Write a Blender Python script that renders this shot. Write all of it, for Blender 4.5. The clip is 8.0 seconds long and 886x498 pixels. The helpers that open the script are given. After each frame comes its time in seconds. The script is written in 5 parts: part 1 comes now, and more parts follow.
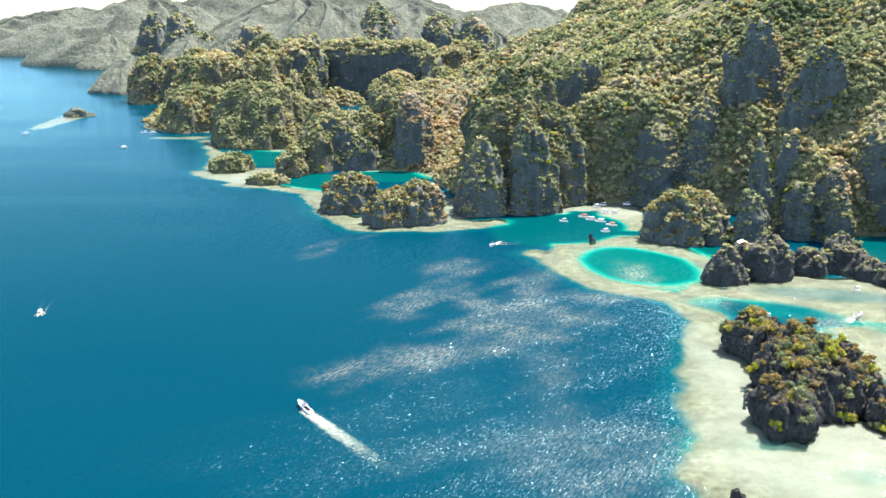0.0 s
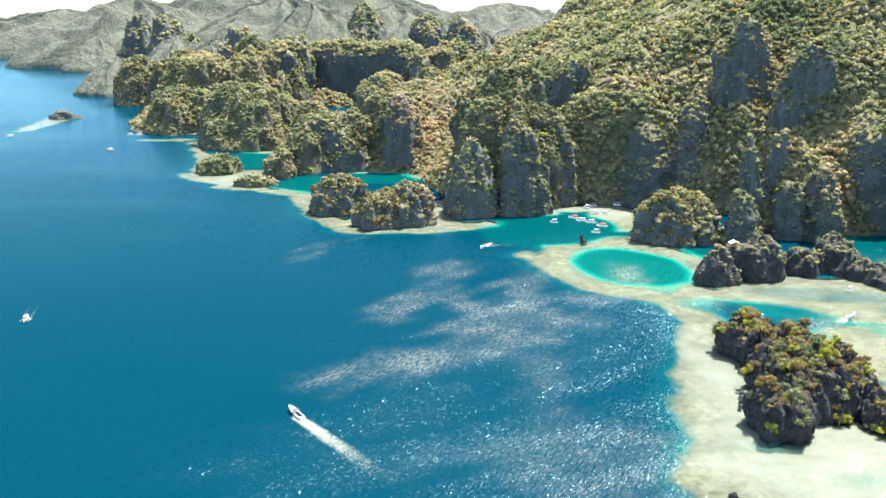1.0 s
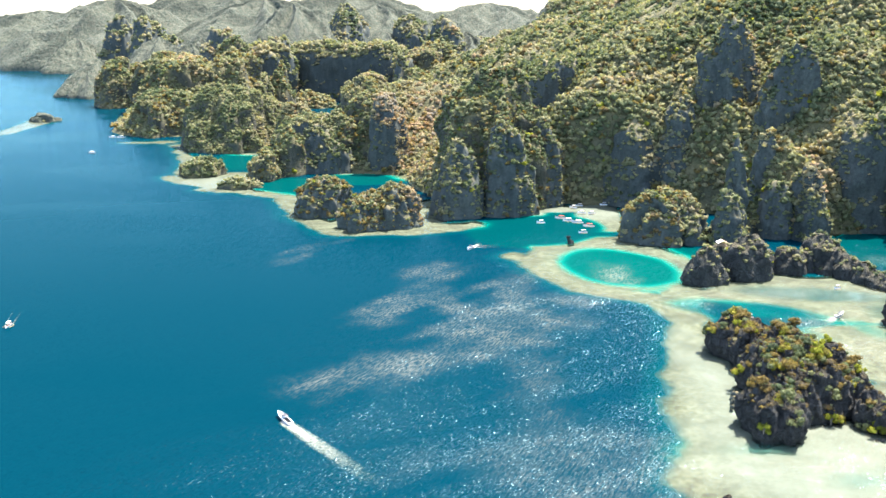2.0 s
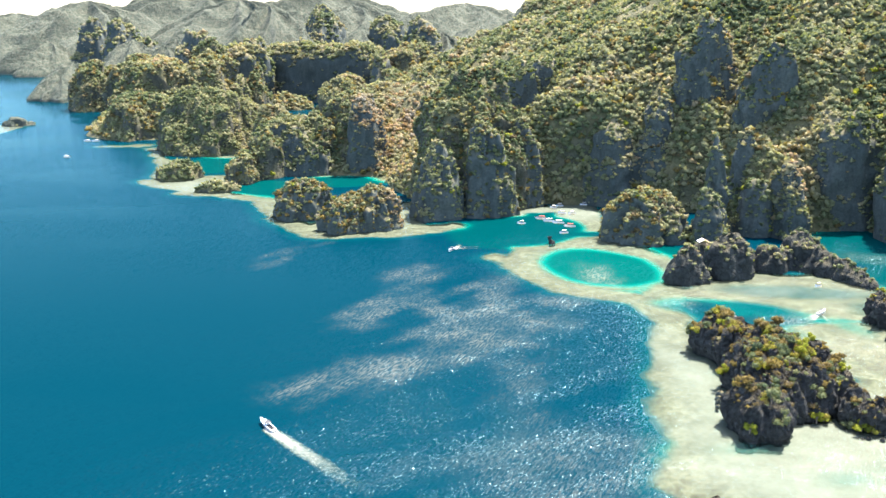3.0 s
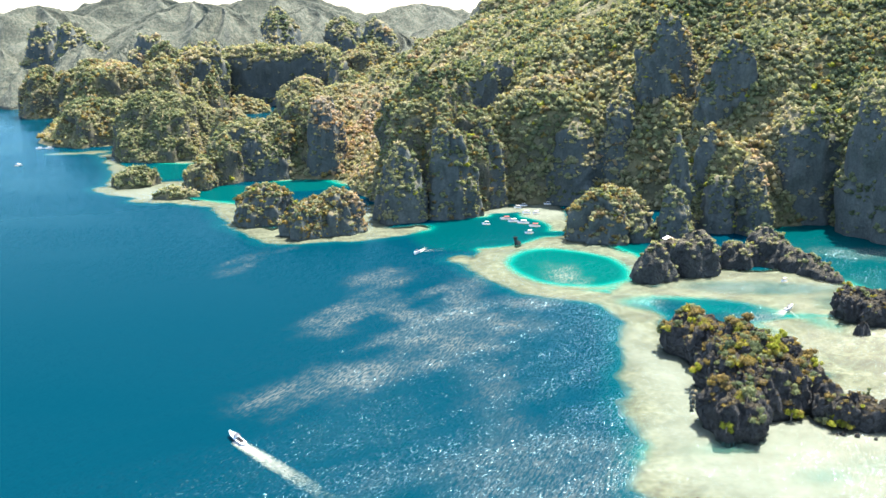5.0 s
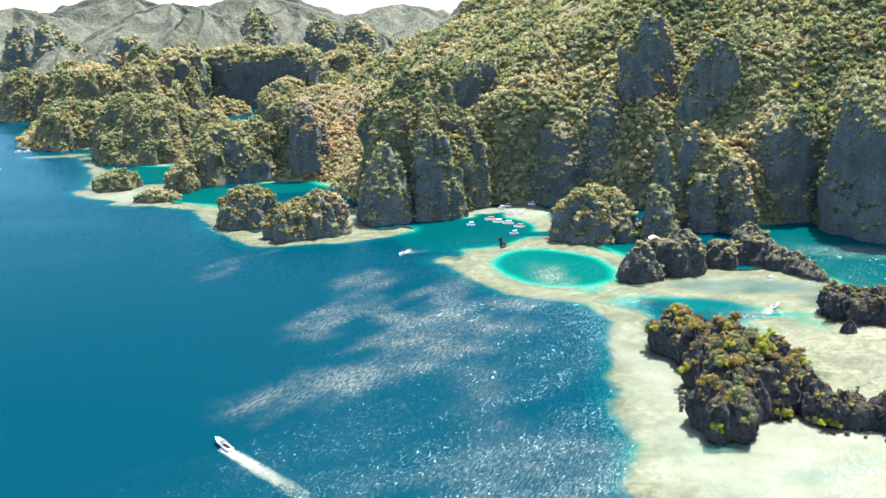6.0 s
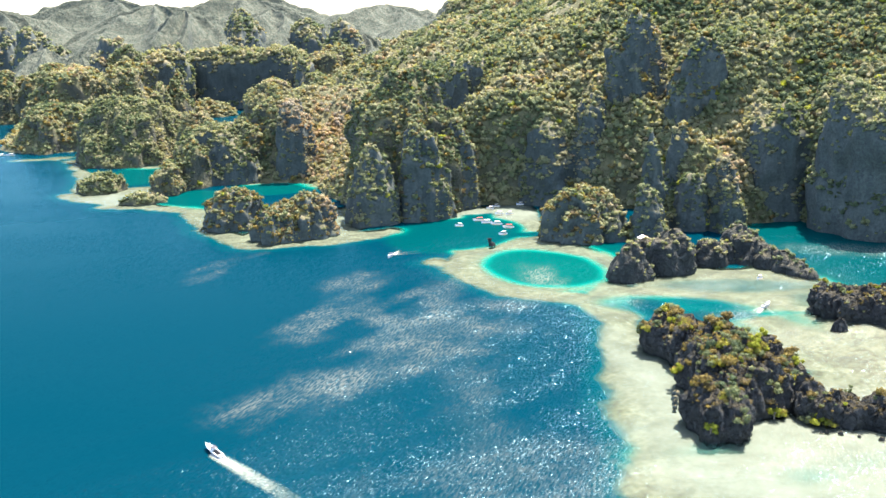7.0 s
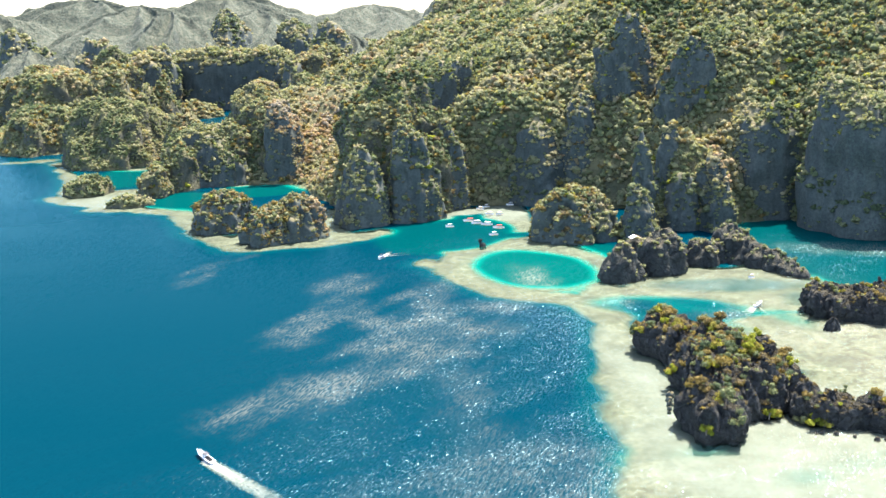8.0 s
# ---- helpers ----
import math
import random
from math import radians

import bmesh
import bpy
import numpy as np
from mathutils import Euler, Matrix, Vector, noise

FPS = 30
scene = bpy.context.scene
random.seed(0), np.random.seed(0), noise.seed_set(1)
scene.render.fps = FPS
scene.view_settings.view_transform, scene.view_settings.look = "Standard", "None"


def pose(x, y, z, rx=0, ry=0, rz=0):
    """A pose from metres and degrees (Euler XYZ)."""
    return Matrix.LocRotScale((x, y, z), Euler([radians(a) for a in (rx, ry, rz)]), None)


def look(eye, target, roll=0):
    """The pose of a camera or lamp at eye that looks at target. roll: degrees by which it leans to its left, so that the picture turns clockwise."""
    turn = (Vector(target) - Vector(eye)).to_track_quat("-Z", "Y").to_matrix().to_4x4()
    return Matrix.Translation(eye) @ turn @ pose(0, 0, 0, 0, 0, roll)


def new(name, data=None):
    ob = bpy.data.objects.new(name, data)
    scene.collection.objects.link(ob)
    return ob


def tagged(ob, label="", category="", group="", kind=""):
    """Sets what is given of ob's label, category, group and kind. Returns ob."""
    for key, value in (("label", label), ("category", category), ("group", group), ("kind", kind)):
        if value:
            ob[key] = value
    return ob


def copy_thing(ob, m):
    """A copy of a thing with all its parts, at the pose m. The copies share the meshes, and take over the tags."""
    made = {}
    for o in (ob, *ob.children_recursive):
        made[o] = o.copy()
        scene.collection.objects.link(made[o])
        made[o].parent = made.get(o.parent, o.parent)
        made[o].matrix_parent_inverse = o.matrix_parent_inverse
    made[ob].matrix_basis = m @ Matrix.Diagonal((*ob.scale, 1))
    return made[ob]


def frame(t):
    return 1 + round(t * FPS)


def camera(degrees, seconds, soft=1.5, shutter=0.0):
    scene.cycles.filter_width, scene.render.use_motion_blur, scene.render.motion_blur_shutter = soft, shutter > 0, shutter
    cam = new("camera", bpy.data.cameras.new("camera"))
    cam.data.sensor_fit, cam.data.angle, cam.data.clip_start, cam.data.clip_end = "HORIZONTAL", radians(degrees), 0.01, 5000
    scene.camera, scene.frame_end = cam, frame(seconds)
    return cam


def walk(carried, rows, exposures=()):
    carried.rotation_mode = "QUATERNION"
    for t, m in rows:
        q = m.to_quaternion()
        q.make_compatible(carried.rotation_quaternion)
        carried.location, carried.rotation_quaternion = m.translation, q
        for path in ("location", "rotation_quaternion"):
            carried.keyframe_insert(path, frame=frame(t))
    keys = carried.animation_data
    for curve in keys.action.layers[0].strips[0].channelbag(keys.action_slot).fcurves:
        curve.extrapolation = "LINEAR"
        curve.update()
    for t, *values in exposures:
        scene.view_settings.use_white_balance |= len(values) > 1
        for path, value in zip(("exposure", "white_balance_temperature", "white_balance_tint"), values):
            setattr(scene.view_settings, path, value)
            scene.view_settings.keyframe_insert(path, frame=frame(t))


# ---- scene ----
import itertools
# ================= camera =================
cam = camera(49.0, 8.0)
PATH = [
    (0.0, 0.00, 0.00, 150.00, 0.000, -13.548, -0.319),
    (0.5, -0.74, 2.12, 149.96, -0.321, -13.535, -0.372),
    (1.0, -1.71, 4.08, 149.86, -0.742, -13.510, -0.454),
    (1.5, -2.79, 5.92, 149.83, -1.183, -13.498, -0.543),
    (3.0, -5.45, 11.16, 149.95, -3.046, -13.487, -1.003),
    (3.5, -6.43, 12.90, 149.89, -3.729, -13.469, -1.163),
    (4.0, -7.34, 14.66, 149.87, -4.335, -13.481, -1.313),
    (4.5, -8.10, 16.30, 149.95, -4.901, -13.504, -1.502),
    (6.0, -10.52, 21.17, 149.95, -6.588, -13.540, -1.939),
    (6.5, -11.27, 22.66, 149.97, -6.985, -13.551, -2.054),
    (7.0, -12.06, 24.24, 150.05, -7.434, -13.557, -2.195),
    (7.5, -12.72, 25.83, 150.16, -7.792, -13.572, -2.302),
    (8.0, -13.33, 27.44, 150.45, -8.164, -13.608, -2.438),
]
EXPOSURE = 2.45
walk(cam, [(t, pose(x, y, z, 90 + pitch, 0, yaw) @ pose(0, 0, 0, 0, 0, roll)) for t, x, y, z, yaw, pitch, roll in PATH],
     [(0.0, EXPOSURE), (8.0, EXPOSURE)])

# ================= world and sun =================
SUN_AZ, SUN_EL = 45.0, 65.0     # degrees to the right of +y, degrees above the horizon
world = bpy.data.worlds.new("daylight")
scene.world = world
world.use_nodes = True
wn = world.node_tree.nodes
sky = wn.new("ShaderNodeTexSky")
sky.sky_type, sky.sun_disc = "NISHITA", False
sky.sun_elevation, sky.sun_rotation = radians(SUN_EL), radians(SUN_AZ)
sky.air_density, sky.dust_density, sky.altitude = 1.0, 2.2, 150.0
wn["Background"].inputs["Strength"].default_value = 0.15
world.node_tree.links.new(sky.outputs["Color"], wn["Background"].inputs["Color"])
sun = new("sun", bpy.data.lights.new("sun", "SUN"))
sun.data.energy, sun.data.angle, sun.data.color = 4.3, radians(0.53), (1.0, 0.935, 0.83)
_a, _e = radians(SUN_AZ), radians(SUN_EL)
sun.matrix_world = look((0, 0, 400), (-math.sin(_a) * math.cos(_e), -math.cos(_a) * math.cos(_e), 400 - math.sin(_e)))

# ================= noise =================
_rs = np.random.RandomState(7)
_PERM = np.concatenate([_rs.permutation(256)] * 3)
_GRAD = _rs.normal(size=(256, 3))
_GRAD /= np.linalg.norm(_GRAD, axis=1, keepdims=True)


def perlin(p):
    """Gradient noise of points (n, 3), about -0.7 to 0.7."""
    p = np.asarray(p, float)
    i = np.floor(p).astype(int)
    f = p - i
    i &= 255
    u = f * f * f * (f * (f * 6 - 15) + 10)
    out = 0
    for dx in (0, 1):
        for dy in (0, 1):
            for dz in (0, 1):
                h = _PERM[_PERM[_PERM[i[:, 0] + dx] + i[:, 1] + dy] + i[:, 2] + dz]
                g = _GRAD[h]
                d = g[:, 0] * (f[:, 0] - dx) + g[:, 1] * (f[:, 1] - dy) + g[:, 2] * (f[:, 2] - dz)
                w = (u[:, 0] if dx else 1 - u[:, 0]) * (u[:, 1] if dy else 1 - u[:, 1]) * (u[:, 2] if dz else 1 - u[:, 2])
                out = out + w * d
    return out


def fbm(p, octaves=4, gain=0.5):
    p = np.asarray(p, float)
    a, s = 1.0, 0.0
    for k in range(octaves):
        s = s + a * perlin(p * 2.03 ** k + 17.3 * k)
        a *= gain
    return s


def fbm2(x, y, size, octaves=4, seed=0.0):
    return fbm(np.stack([x.ravel() / size, y.ravel() / size, np.full(x.size, seed + 0.37)], 1), octaves).reshape(x.shape)


def step(x, a, b):
    t = np.clip((x - a) / (b - a), 0, 1)
    return t * t * (3 - 2 * t)


# ================= materials =================
def material(name):
    m = bpy.data.materials.new(name)
    m.use_nodes = True
    return m, m.node_tree.nodes, m.node_tree.links, m.node_tree.nodes["Principled BSDF"]


def node(nodes, kind, **values):
    n = nodes.new(kind)
    for k, v in values.items():
        n.inputs[k.replace("_", " ")].default_value = v
    return n


def ramp(nodes, stops, mode="LINEAR"):
    r = nodes.new("ShaderNodeValToRGB")
    r.color_ramp.interpolation = mode
    el = r.color_ramp.elements
    while len(el) < len(stops):
        el.new(0.5)
    for e, (at, c) in zip(el, stops):
        e.position = at
        e.color = (*c, 1) if len(c) == 3 else c
    return r


def mixer(nodes, links, fac, a, b, blend="MIX"):
    n = nodes.new("ShaderNodeMix")
    n.data_type, n.blend_type = "RGBA", blend
    for sock, v in ((n.inputs[0], fac), (n.inputs[6], a), (n.inputs[7], b)):
        if isinstance(v, bpy.types.NodeSocket):
            links.new(v, sock)
        elif isinstance(v, (int, float)):
            sock.default_value = v
        else:
            sock.default_value = (*v, 1)
    return n.outputs[2]


def rock_material(name, dark, mid, light, soil, flat_from=0.45, flat_to=0.75, relief=1.0, duff=None, clump=0.0):
    """Weathered limestone with vertical stains and cracks, soil and litter where it lies flat.
    clump: the height of a low scrub cover, for slopes too far off to see single bushes."""
    m, n, l, b = material(name)
    geo = n.new("ShaderNodeNewGeometry")
    squash = node(n, "ShaderNodeVectorMath")
    squash.operation = "MULTIPLY"
    squash.inputs[1].default_value = (0.16, 0.16, 0.025)
    l.new(geo.outputs["Position"], squash.inputs[0])
    streak = node(n, "ShaderNodeTexNoise", Scale=1.0, Detail=6.0, Roughness=0.65)
    l.new(squash.outputs[0], streak.inputs["Vector"])
    grain = node(n, "ShaderNodeTexNoise", Scale=0.55, Detail=8.0, Roughness=0.7)
    l.new(geo.outputs["Position"], grain.inputs["Vector"])
    crack = n.new("ShaderNodeTexVoronoi")
    crack.feature = "DISTANCE_TO_EDGE"
    crack.inputs["Scale"].default_value = 0.22
    l.new(geo.outputs["Position"], crack.inputs["Vector"])
    r1 = ramp(n, [(0.32, dark), (0.5, mid), (0.66, light)])
    l.new(streak.outputs["Fac"], r1.inputs["Fac"])
    r2 = ramp(n, [(0.3, (0.45, 0.45, 0.47)), (0.7, (1.35, 1.3, 1.2))])
    l.new(grain.outputs["Fac"], r2.inputs["Fac"])
    stone = mixer(n, l, 1.0, r1.outputs["Color"], r2.outputs["Color"], "MULTIPLY")
    sep = n.new("ShaderNodeSeparateXYZ")
    l.new(geo.outputs["Normal"], sep.inputs[0])
    flat = n.new("ShaderNodeMapRange")
    flat.inputs["From Min"].default_value, flat.inputs["From Max"].default_value = flat_from, flat_to
    l.new(sep.outputs["Z"], flat.inputs["Value"])
    litter = node(n, "ShaderNodeTexNoise", Scale=0.11, Detail=7.0, Roughness=0.7)
    l.new(geo.outputs["Position"], litter.inputs["Vector"])
    r3 = ramp(n, [(0.36, soil), (0.64, duff or soil)])
    l.new(litter.outputs["Fac"], r3.inputs["Fac"])
    l.new(mixer(n, l, flat.outputs["Result"], stone, r3.outputs["Color"]), b.inputs["Base Color"])
    b.inputs["Roughness"].default_value = 0.9
    b.inputs["Specular IOR Level"].default_value = 0.25
    cr = ramp(n, [(0.0, (0, 0, 0)), (0.12, (1, 1, 1))])
    l.new(crack.outputs["Distance"], cr.inputs["Fac"])
    bump1 = node(n, "ShaderNodeBump", Strength=0.5 * relief, Distance=1.2)
    l.new(cr.outputs["Color"], bump1.inputs["Height"])
    bump2 = node(n, "ShaderNodeBump", Strength=0.8 * relief, Distance=2.0)
    l.new(grain.outputs["Fac"], bump2.inputs["Height"])
    l.new(bump1.outputs["Normal"], bump2.inputs["Normal"])
    l.new(bump2.outputs["Normal"], b.inputs["Normal"])
    if clump:
        cover = node(n, "ShaderNodeTexNoise", Scale=0.075, Detail=5.0, Roughness=0.7)
        l.new(geo.outputs["Position"], cover.inputs["Vector"])
        bump3 = node(n, "ShaderNodeBump", Strength=1.0, Distance=clump)
        l.new(cover.outputs["Fac"], bump3.inputs["Height"])
        l.new(bump2.outputs["Normal"], bump3.inputs["Normal"])
        l.new(bump3.outputs["Normal"], b.inputs["Normal"])
        r3.color_ramp.elements[0].position, r3.color_ramp.elements[1].position = 0.43, 0.57
    return m


LIMESTONE = rock_material("weathered limestone", (0.038, 0.05, 0.05), (0.048, 0.06, 0.058), (0.064, 0.075, 0.07), (0.075, 0.073, 0.038), relief=0.35, duff=(0.13, 0.108, 0.06))
SCRUB_SLOPE = rock_material("scrubby limestone slope", (0.04, 0.045, 0.04), (0.06, 0.064, 0.05), (0.09, 0.088, 0.068), (0.045, 0.05, 0.022), 0.1, 0.4, 0.8, (0.115, 0.1, 0.05))
BLACK_KARST = rock_material("black weathered karst", (0.026, 0.029, 0.032), (0.052, 0.054, 0.057), (0.085, 0.085, 0.083), (0.036, 0.033, 0.022), 0.5, 0.85, 1.9, (0.06, 0.05, 0.03))
# paler and bluer than the near slopes: distance haze put into the base colour
HAZED_SCRUB = rock_material("far limestone and dry scrub with painted haze", (0.045, 0.058, 0.06), (0.06, 0.074, 0.073), (0.08, 0.09, 0.082), (0.042, 0.054, 0.04), 0.1, 0.4, 1.0, (0.086, 0.09, 0.065), 9.0)
GREY_KARST = rock_material("grey weathered karst", (0.022, 0.027, 0.028), (0.033, 0.038, 0.038), (0.05, 0.055, 0.052), (0.046, 0.043, 0.028), 0.5, 0.85, 1.3, (0.075, 0.064, 0.04))


def foliage_material():
    m, n, l, b = material("dry season foliage")
    tint = n.new("ShaderNodeAttribute")
    tint.attribute_name = "tint"
    r = ramp(n, [(0.0, (0.064, 0.088, 0.05)), (0.22, (0.128, 0.15, 0.08)), (0.42, (0.215, 0.215, 0.118)), (0.6, (0.275, 0.245, 0.152)),
                 (0.78, (0.3, 0.205, 0.122)), (0.92, (0.27, 0.245, 0.2)), (0.955, (0.1, 0.078, 0.046)), (0.975, (0.2, 0.15, 0.05)), (1.0, (0.21, 0.225, 0.032))])
    l.new(tint.outputs["Fac"], r.inputs["Fac"])
    geo = n.new("ShaderNodeNewGeometry")
    v = ramp(n, [(0.0, (0.91, 0.91, 0.91)), (1.0, (1.09, 1.08, 1.06))])
    l.new(geo.outputs["Random Per Island"], v.inputs["Fac"])
    clumps = node(n, "ShaderNodeTexNoise", Scale=0.75, Detail=4.0, Roughness=0.75)      # leaf clumps, and between them gaps with shade painted into the colour
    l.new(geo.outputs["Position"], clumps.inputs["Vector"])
    gap_shade = ramp(n, [(0.36, (0.7, 0.71, 0.68)), (0.5, (1.0, 1.0, 1.0)), (0.66, (1.12, 1.11, 1.07))])
    l.new(clumps.outputs["Fac"], gap_shade.inputs["Fac"])
    leafy = mixer(n, l, 1.0, r.outputs["Color"], gap_shade.outputs["Color"], "MULTIPLY")
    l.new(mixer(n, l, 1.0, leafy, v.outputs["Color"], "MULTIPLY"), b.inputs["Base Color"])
    bump = node(n, "ShaderNodeBump", Strength=0.75, Distance=1.3)
    l.new(clumps.outputs["Fac"], bump.inputs["Height"])
    l.new(bump.outputs["Normal"], b.inputs["Normal"])
    b.inputs["Roughness"].default_value = 0.85
    b.inputs["Specular IOR Level"].default_value = 0.08
    tr = n.new("ShaderNodeBsdfTranslucent")
    l.new(mixer(n, l, 1.0, leafy, (1.2, 1.16, 0.7), "MULTIPLY"), tr.inputs["Color"])
    l.new(bump.outputs["Normal"], tr.inputs["Normal"])
    ms = n.new("ShaderNodeMixShader")
    ms.inputs[0].default_value = 0.42
    l.new(b.outputs[0], ms.inputs[1])
    l.new(tr.outputs[0], ms.inputs[2])
    l.new(ms.outputs[0], n["Material Output"].inputs["Surface"])
    return m


FOLIAGE = foliage_material()


def seabed_material():
    m, n, l, b = material("reef sand and coral")
    geo = n.new("ShaderNodeNewGeometry")
    a = node(n, "ShaderNodeTexNoise", Scale=0.06, Detail=6.0, Roughness=0.65)
    c = node(n, "ShaderNodeTexNoise", Scale=0.5, Detail=5.0, Roughness=0.7)
    for t in (a, c):
        l.new(geo.outputs["Position"], t.inputs["Vector"])
    r = ramp(n, [(0.36, (0.045, 0.046, 0.03)), (0.47, (0.072, 0.074, 0.048)), (0.64, (0.102, 0.106, 0.074))])
    l.new(a.outputs["Fac"], r.inputs["Fac"])
    sandy = n.new("ShaderNodeAttribute")
    sandy.attribute_name = "sand"
    fine = ramp(n, [(0.36, (0.074, 0.081, 0.064)), (0.62, (0.108, 0.114, 0.096))])
    l.new(a.outputs["Fac"], fine.inputs["Fac"])
    coral = node(n, "ShaderNodeTexNoise", Scale=0.16, Detail=6.0, Roughness=0.7)
    l.new(geo.outputs["Position"], coral.inputs["Vector"])
    r3 = ramp(n, [(0.4, (0.5, 0.5, 0.4)), (0.54, (1.0, 1.0, 1.0))])
    l.new(coral.outputs["Fac"], r3.inputs["Fac"])
    r2 = ramp(n, [(0.36, (0.5, 0.52, 0.42)), (0.6, (1.15, 1.14, 1.12))])
    l.new(c.outputs["Fac"], r2.inputs["Fac"])
    mottled = mixer(n, l, 1.0, r.outputs["Color"], r2.outputs["Color"], "MULTIPLY")
    reef = mixer(n, l, 1.0, mottled, r3.outputs["Color"], "MULTIPLY")
    r4 = ramp(n, [(0.38, (0.9, 0.91, 0.88)), (0.6, (1.05, 1.05, 1.05))])
    l.new(c.outputs["Fac"], r4.inputs["Fac"])
    grains = mixer(n, l, 1.0, fine.outputs["Color"], r4.outputs["Color"], "MULTIPLY")
    l.new(mixer(n, l, sandy.outputs["Fac"], reef, grains), b.inputs["Base Color"])
    b.inputs["Roughness"].default_value = 0.9
    return m


SEABED = seabed_material()


def water_material():
    """Sea water: clear over the shallows, scattering blue where it is deep; wind ripples."""
    m, n, l, b = material("sea water")
    depth = n.new("ShaderNodeAttribute")
    depth.attribute_name = "depth"
    geo = n.new("ShaderNodeNewGeometry")
    scaled = node(n, "ShaderNodeMath")
    scaled.operation = "DIVIDE"
    scaled.inputs[1].default_value = 30.0
    l.new(depth.outputs["Fac"], scaled.inputs[0])
    off = ramp(n, [(0.0, (0.085, 0.115, 0.073)), (0.05, (0.026, 0.056, 0.044)), (0.12, (0.0, 0.036, 0.039)), (0.25, (0.0, 0.026, 0.0345)), (0.8, (0.0, 0.0172, 0.0282))])
    silty = ramp(n, [(0.0, (0.1, 0.162, 0.116)), (0.06, (0.0155, 0.143, 0.104)), (0.17, (0.0, 0.1, 0.077)), (0.32, (0.0, 0.05, 0.042)), (0.5, (0.0, 0.032, 0.032))])
    silt = n.new("ShaderNodeAttribute")
    silt.attribute_name = "silt"
    for r in (off, silty):
        l.new(scaled.outputs[0], r.inputs["Fac"])
    water_colour = mixer(n, l, silt.outputs["Fac"], off.outputs["Color"], silty.outputs["Color"])
    body = ramp(n, [(0.0, (0, 0, 0)), (0.03, (0.12, 0.12, 0.12)), (0.12, (0.7, 0.7, 0.7)), (0.22, (1, 1, 1))])
    l.new(scaled.outputs[0], body.inputs["Fac"])
    # wind ripples in two sizes, steeper in the gusty streaks
    stretch = node(n, "ShaderNodeMapping")
    stretch.vector_type = "TEXTURE"
    stretch.inputs["Rotation"].default_value = (0, 0, radians(55))
    stretch.inputs["Scale"].default_value = (1.7, 0.62, 1.0)
    l.new(geo.outputs["Position"], stretch.inputs["Vector"])
    gust = n.new("ShaderNodeAttribute")
    gust.attribute_name = "gust"
    slopes = None
    for scale, steep in ((0.3, 1.0), (1.15, 4.3)):
        w = node(n, "ShaderNodeTexNoise", Scale=scale, Detail=2.0, Roughness=0.6)
        l.new(stretch.outputs[0], w.inputs["Vector"])
        off = n.new("ShaderNodeVectorMath")
        off.operation = "MULTIPLY_ADD"
        off.inputs[1].default_value = (steep, steep, 0)
        off.inputs[2].default_value = (-steep / 2, -steep / 2, 0)
        l.new(w.outputs["Color"], off.inputs[0])
        if slopes is None:
            slopes = off.outputs[0]
        else:
            add = n.new("ShaderNodeVectorMath")
            l.new(slopes, add.inputs[0])
            l.new(off.outputs[0], add.inputs[1])
            slopes = add.outputs[0]
    force = n.new("ShaderNodeVectorMath")
    force.operation = "SCALE"
    l.new(slopes, force.inputs[0])
    l.new(gust.outputs["Fac"], force.inputs["Scale"])
    tilt = n.new("ShaderNodeVectorMath")
    l.new(force.outputs[0], tilt.inputs[0])
    tilt.inputs[1].default_value = (0, 0, 1)
    facet = n.new("ShaderNodeVectorMath")
    facet.operation = "NORMALIZE"
    l.new(tilt.outputs[0], facet.inputs[0])
    diff = n.new("ShaderNodeBsdfDiffuse")
    l.new(water_colour, diff.inputs["Color"])
    l.new(facet.outputs[0], diff.inputs["Normal"])
    clear = node(n, "ShaderNodeBsdfTransparent")
    clear.inputs["Color"].default_value = (0.9, 0.96, 0.93, 1)
    glitter_paint = node(n, "ShaderNodeBsdfDiffuse")       # pale diffuse colour that paints in the glitter of the gusts' lanes
    glitter_paint.inputs["Color"].default_value = (0.17, 0.155, 0.115, 1)
    skin = n.new("ShaderNodeMixShader")
    under = n.new("ShaderNodeMixShader")
    l.new(body.outputs["Color"], under.inputs[0])
    l.new(clear.outputs[0], under.inputs[1])
    l.new(diff.outputs[0], under.inputs[2])
    gloss = n.new("ShaderNodeBsdfGlossy")
    gloss.inputs["Color"].default_value = (0.52, 0.87, 1.0, 1)
    rough = n.new("ShaderNodeMapRange")
    for key, value in (("From Min", 0.22), ("From Max", 1.2), ("To Min", 0.07), ("To Max", 0.15)):
        rough.inputs[key].default_value = value
    l.new(gust.outputs["Fac"], rough.inputs["Value"])
    l.new(facet.outputs[0], gloss.inputs["Normal"])
    fres = node(n, "ShaderNodeFresnel", IOR=1.33)
    top = n.new("ShaderNodeMixShader")
    sheen_scale = node(n, "ShaderNodeMath")      # takes much of the plain Fresnel sheen off
    sheen_scale.operation = "MULTIPLY"
    square = node(n, "ShaderNodeMath")     # most of it at steep angles, least near the horizon and on ruffled water
    square.operation = "MULTIPLY"
    l.new(fres.outputs[0], square.inputs[0])
    l.new(fres.outputs[0], square.inputs[1])
    open_sheen = node(n, "ShaderNodeMath")
    open_sheen.operation = "MULTIPLY_ADD"
    open_sheen.inputs[1].default_value, open_sheen.inputs[2].default_value = 1.2, 0.004
    l.new(square.outputs[0], open_sheen.inputs[0])
    least = node(n, "ShaderNodeMath")
    least.operation = "MULTIPLY_ADD"
    least.inputs[1].default_value = 0.11
    l.new(gust.outputs["Fac"], least.inputs[0])
    l.new(open_sheen.outputs[0], least.inputs[2])
    l.new(fres.outputs[0], sheen_scale.inputs[0])
    l.new(least.outputs[0], sheen_scale.inputs[1])
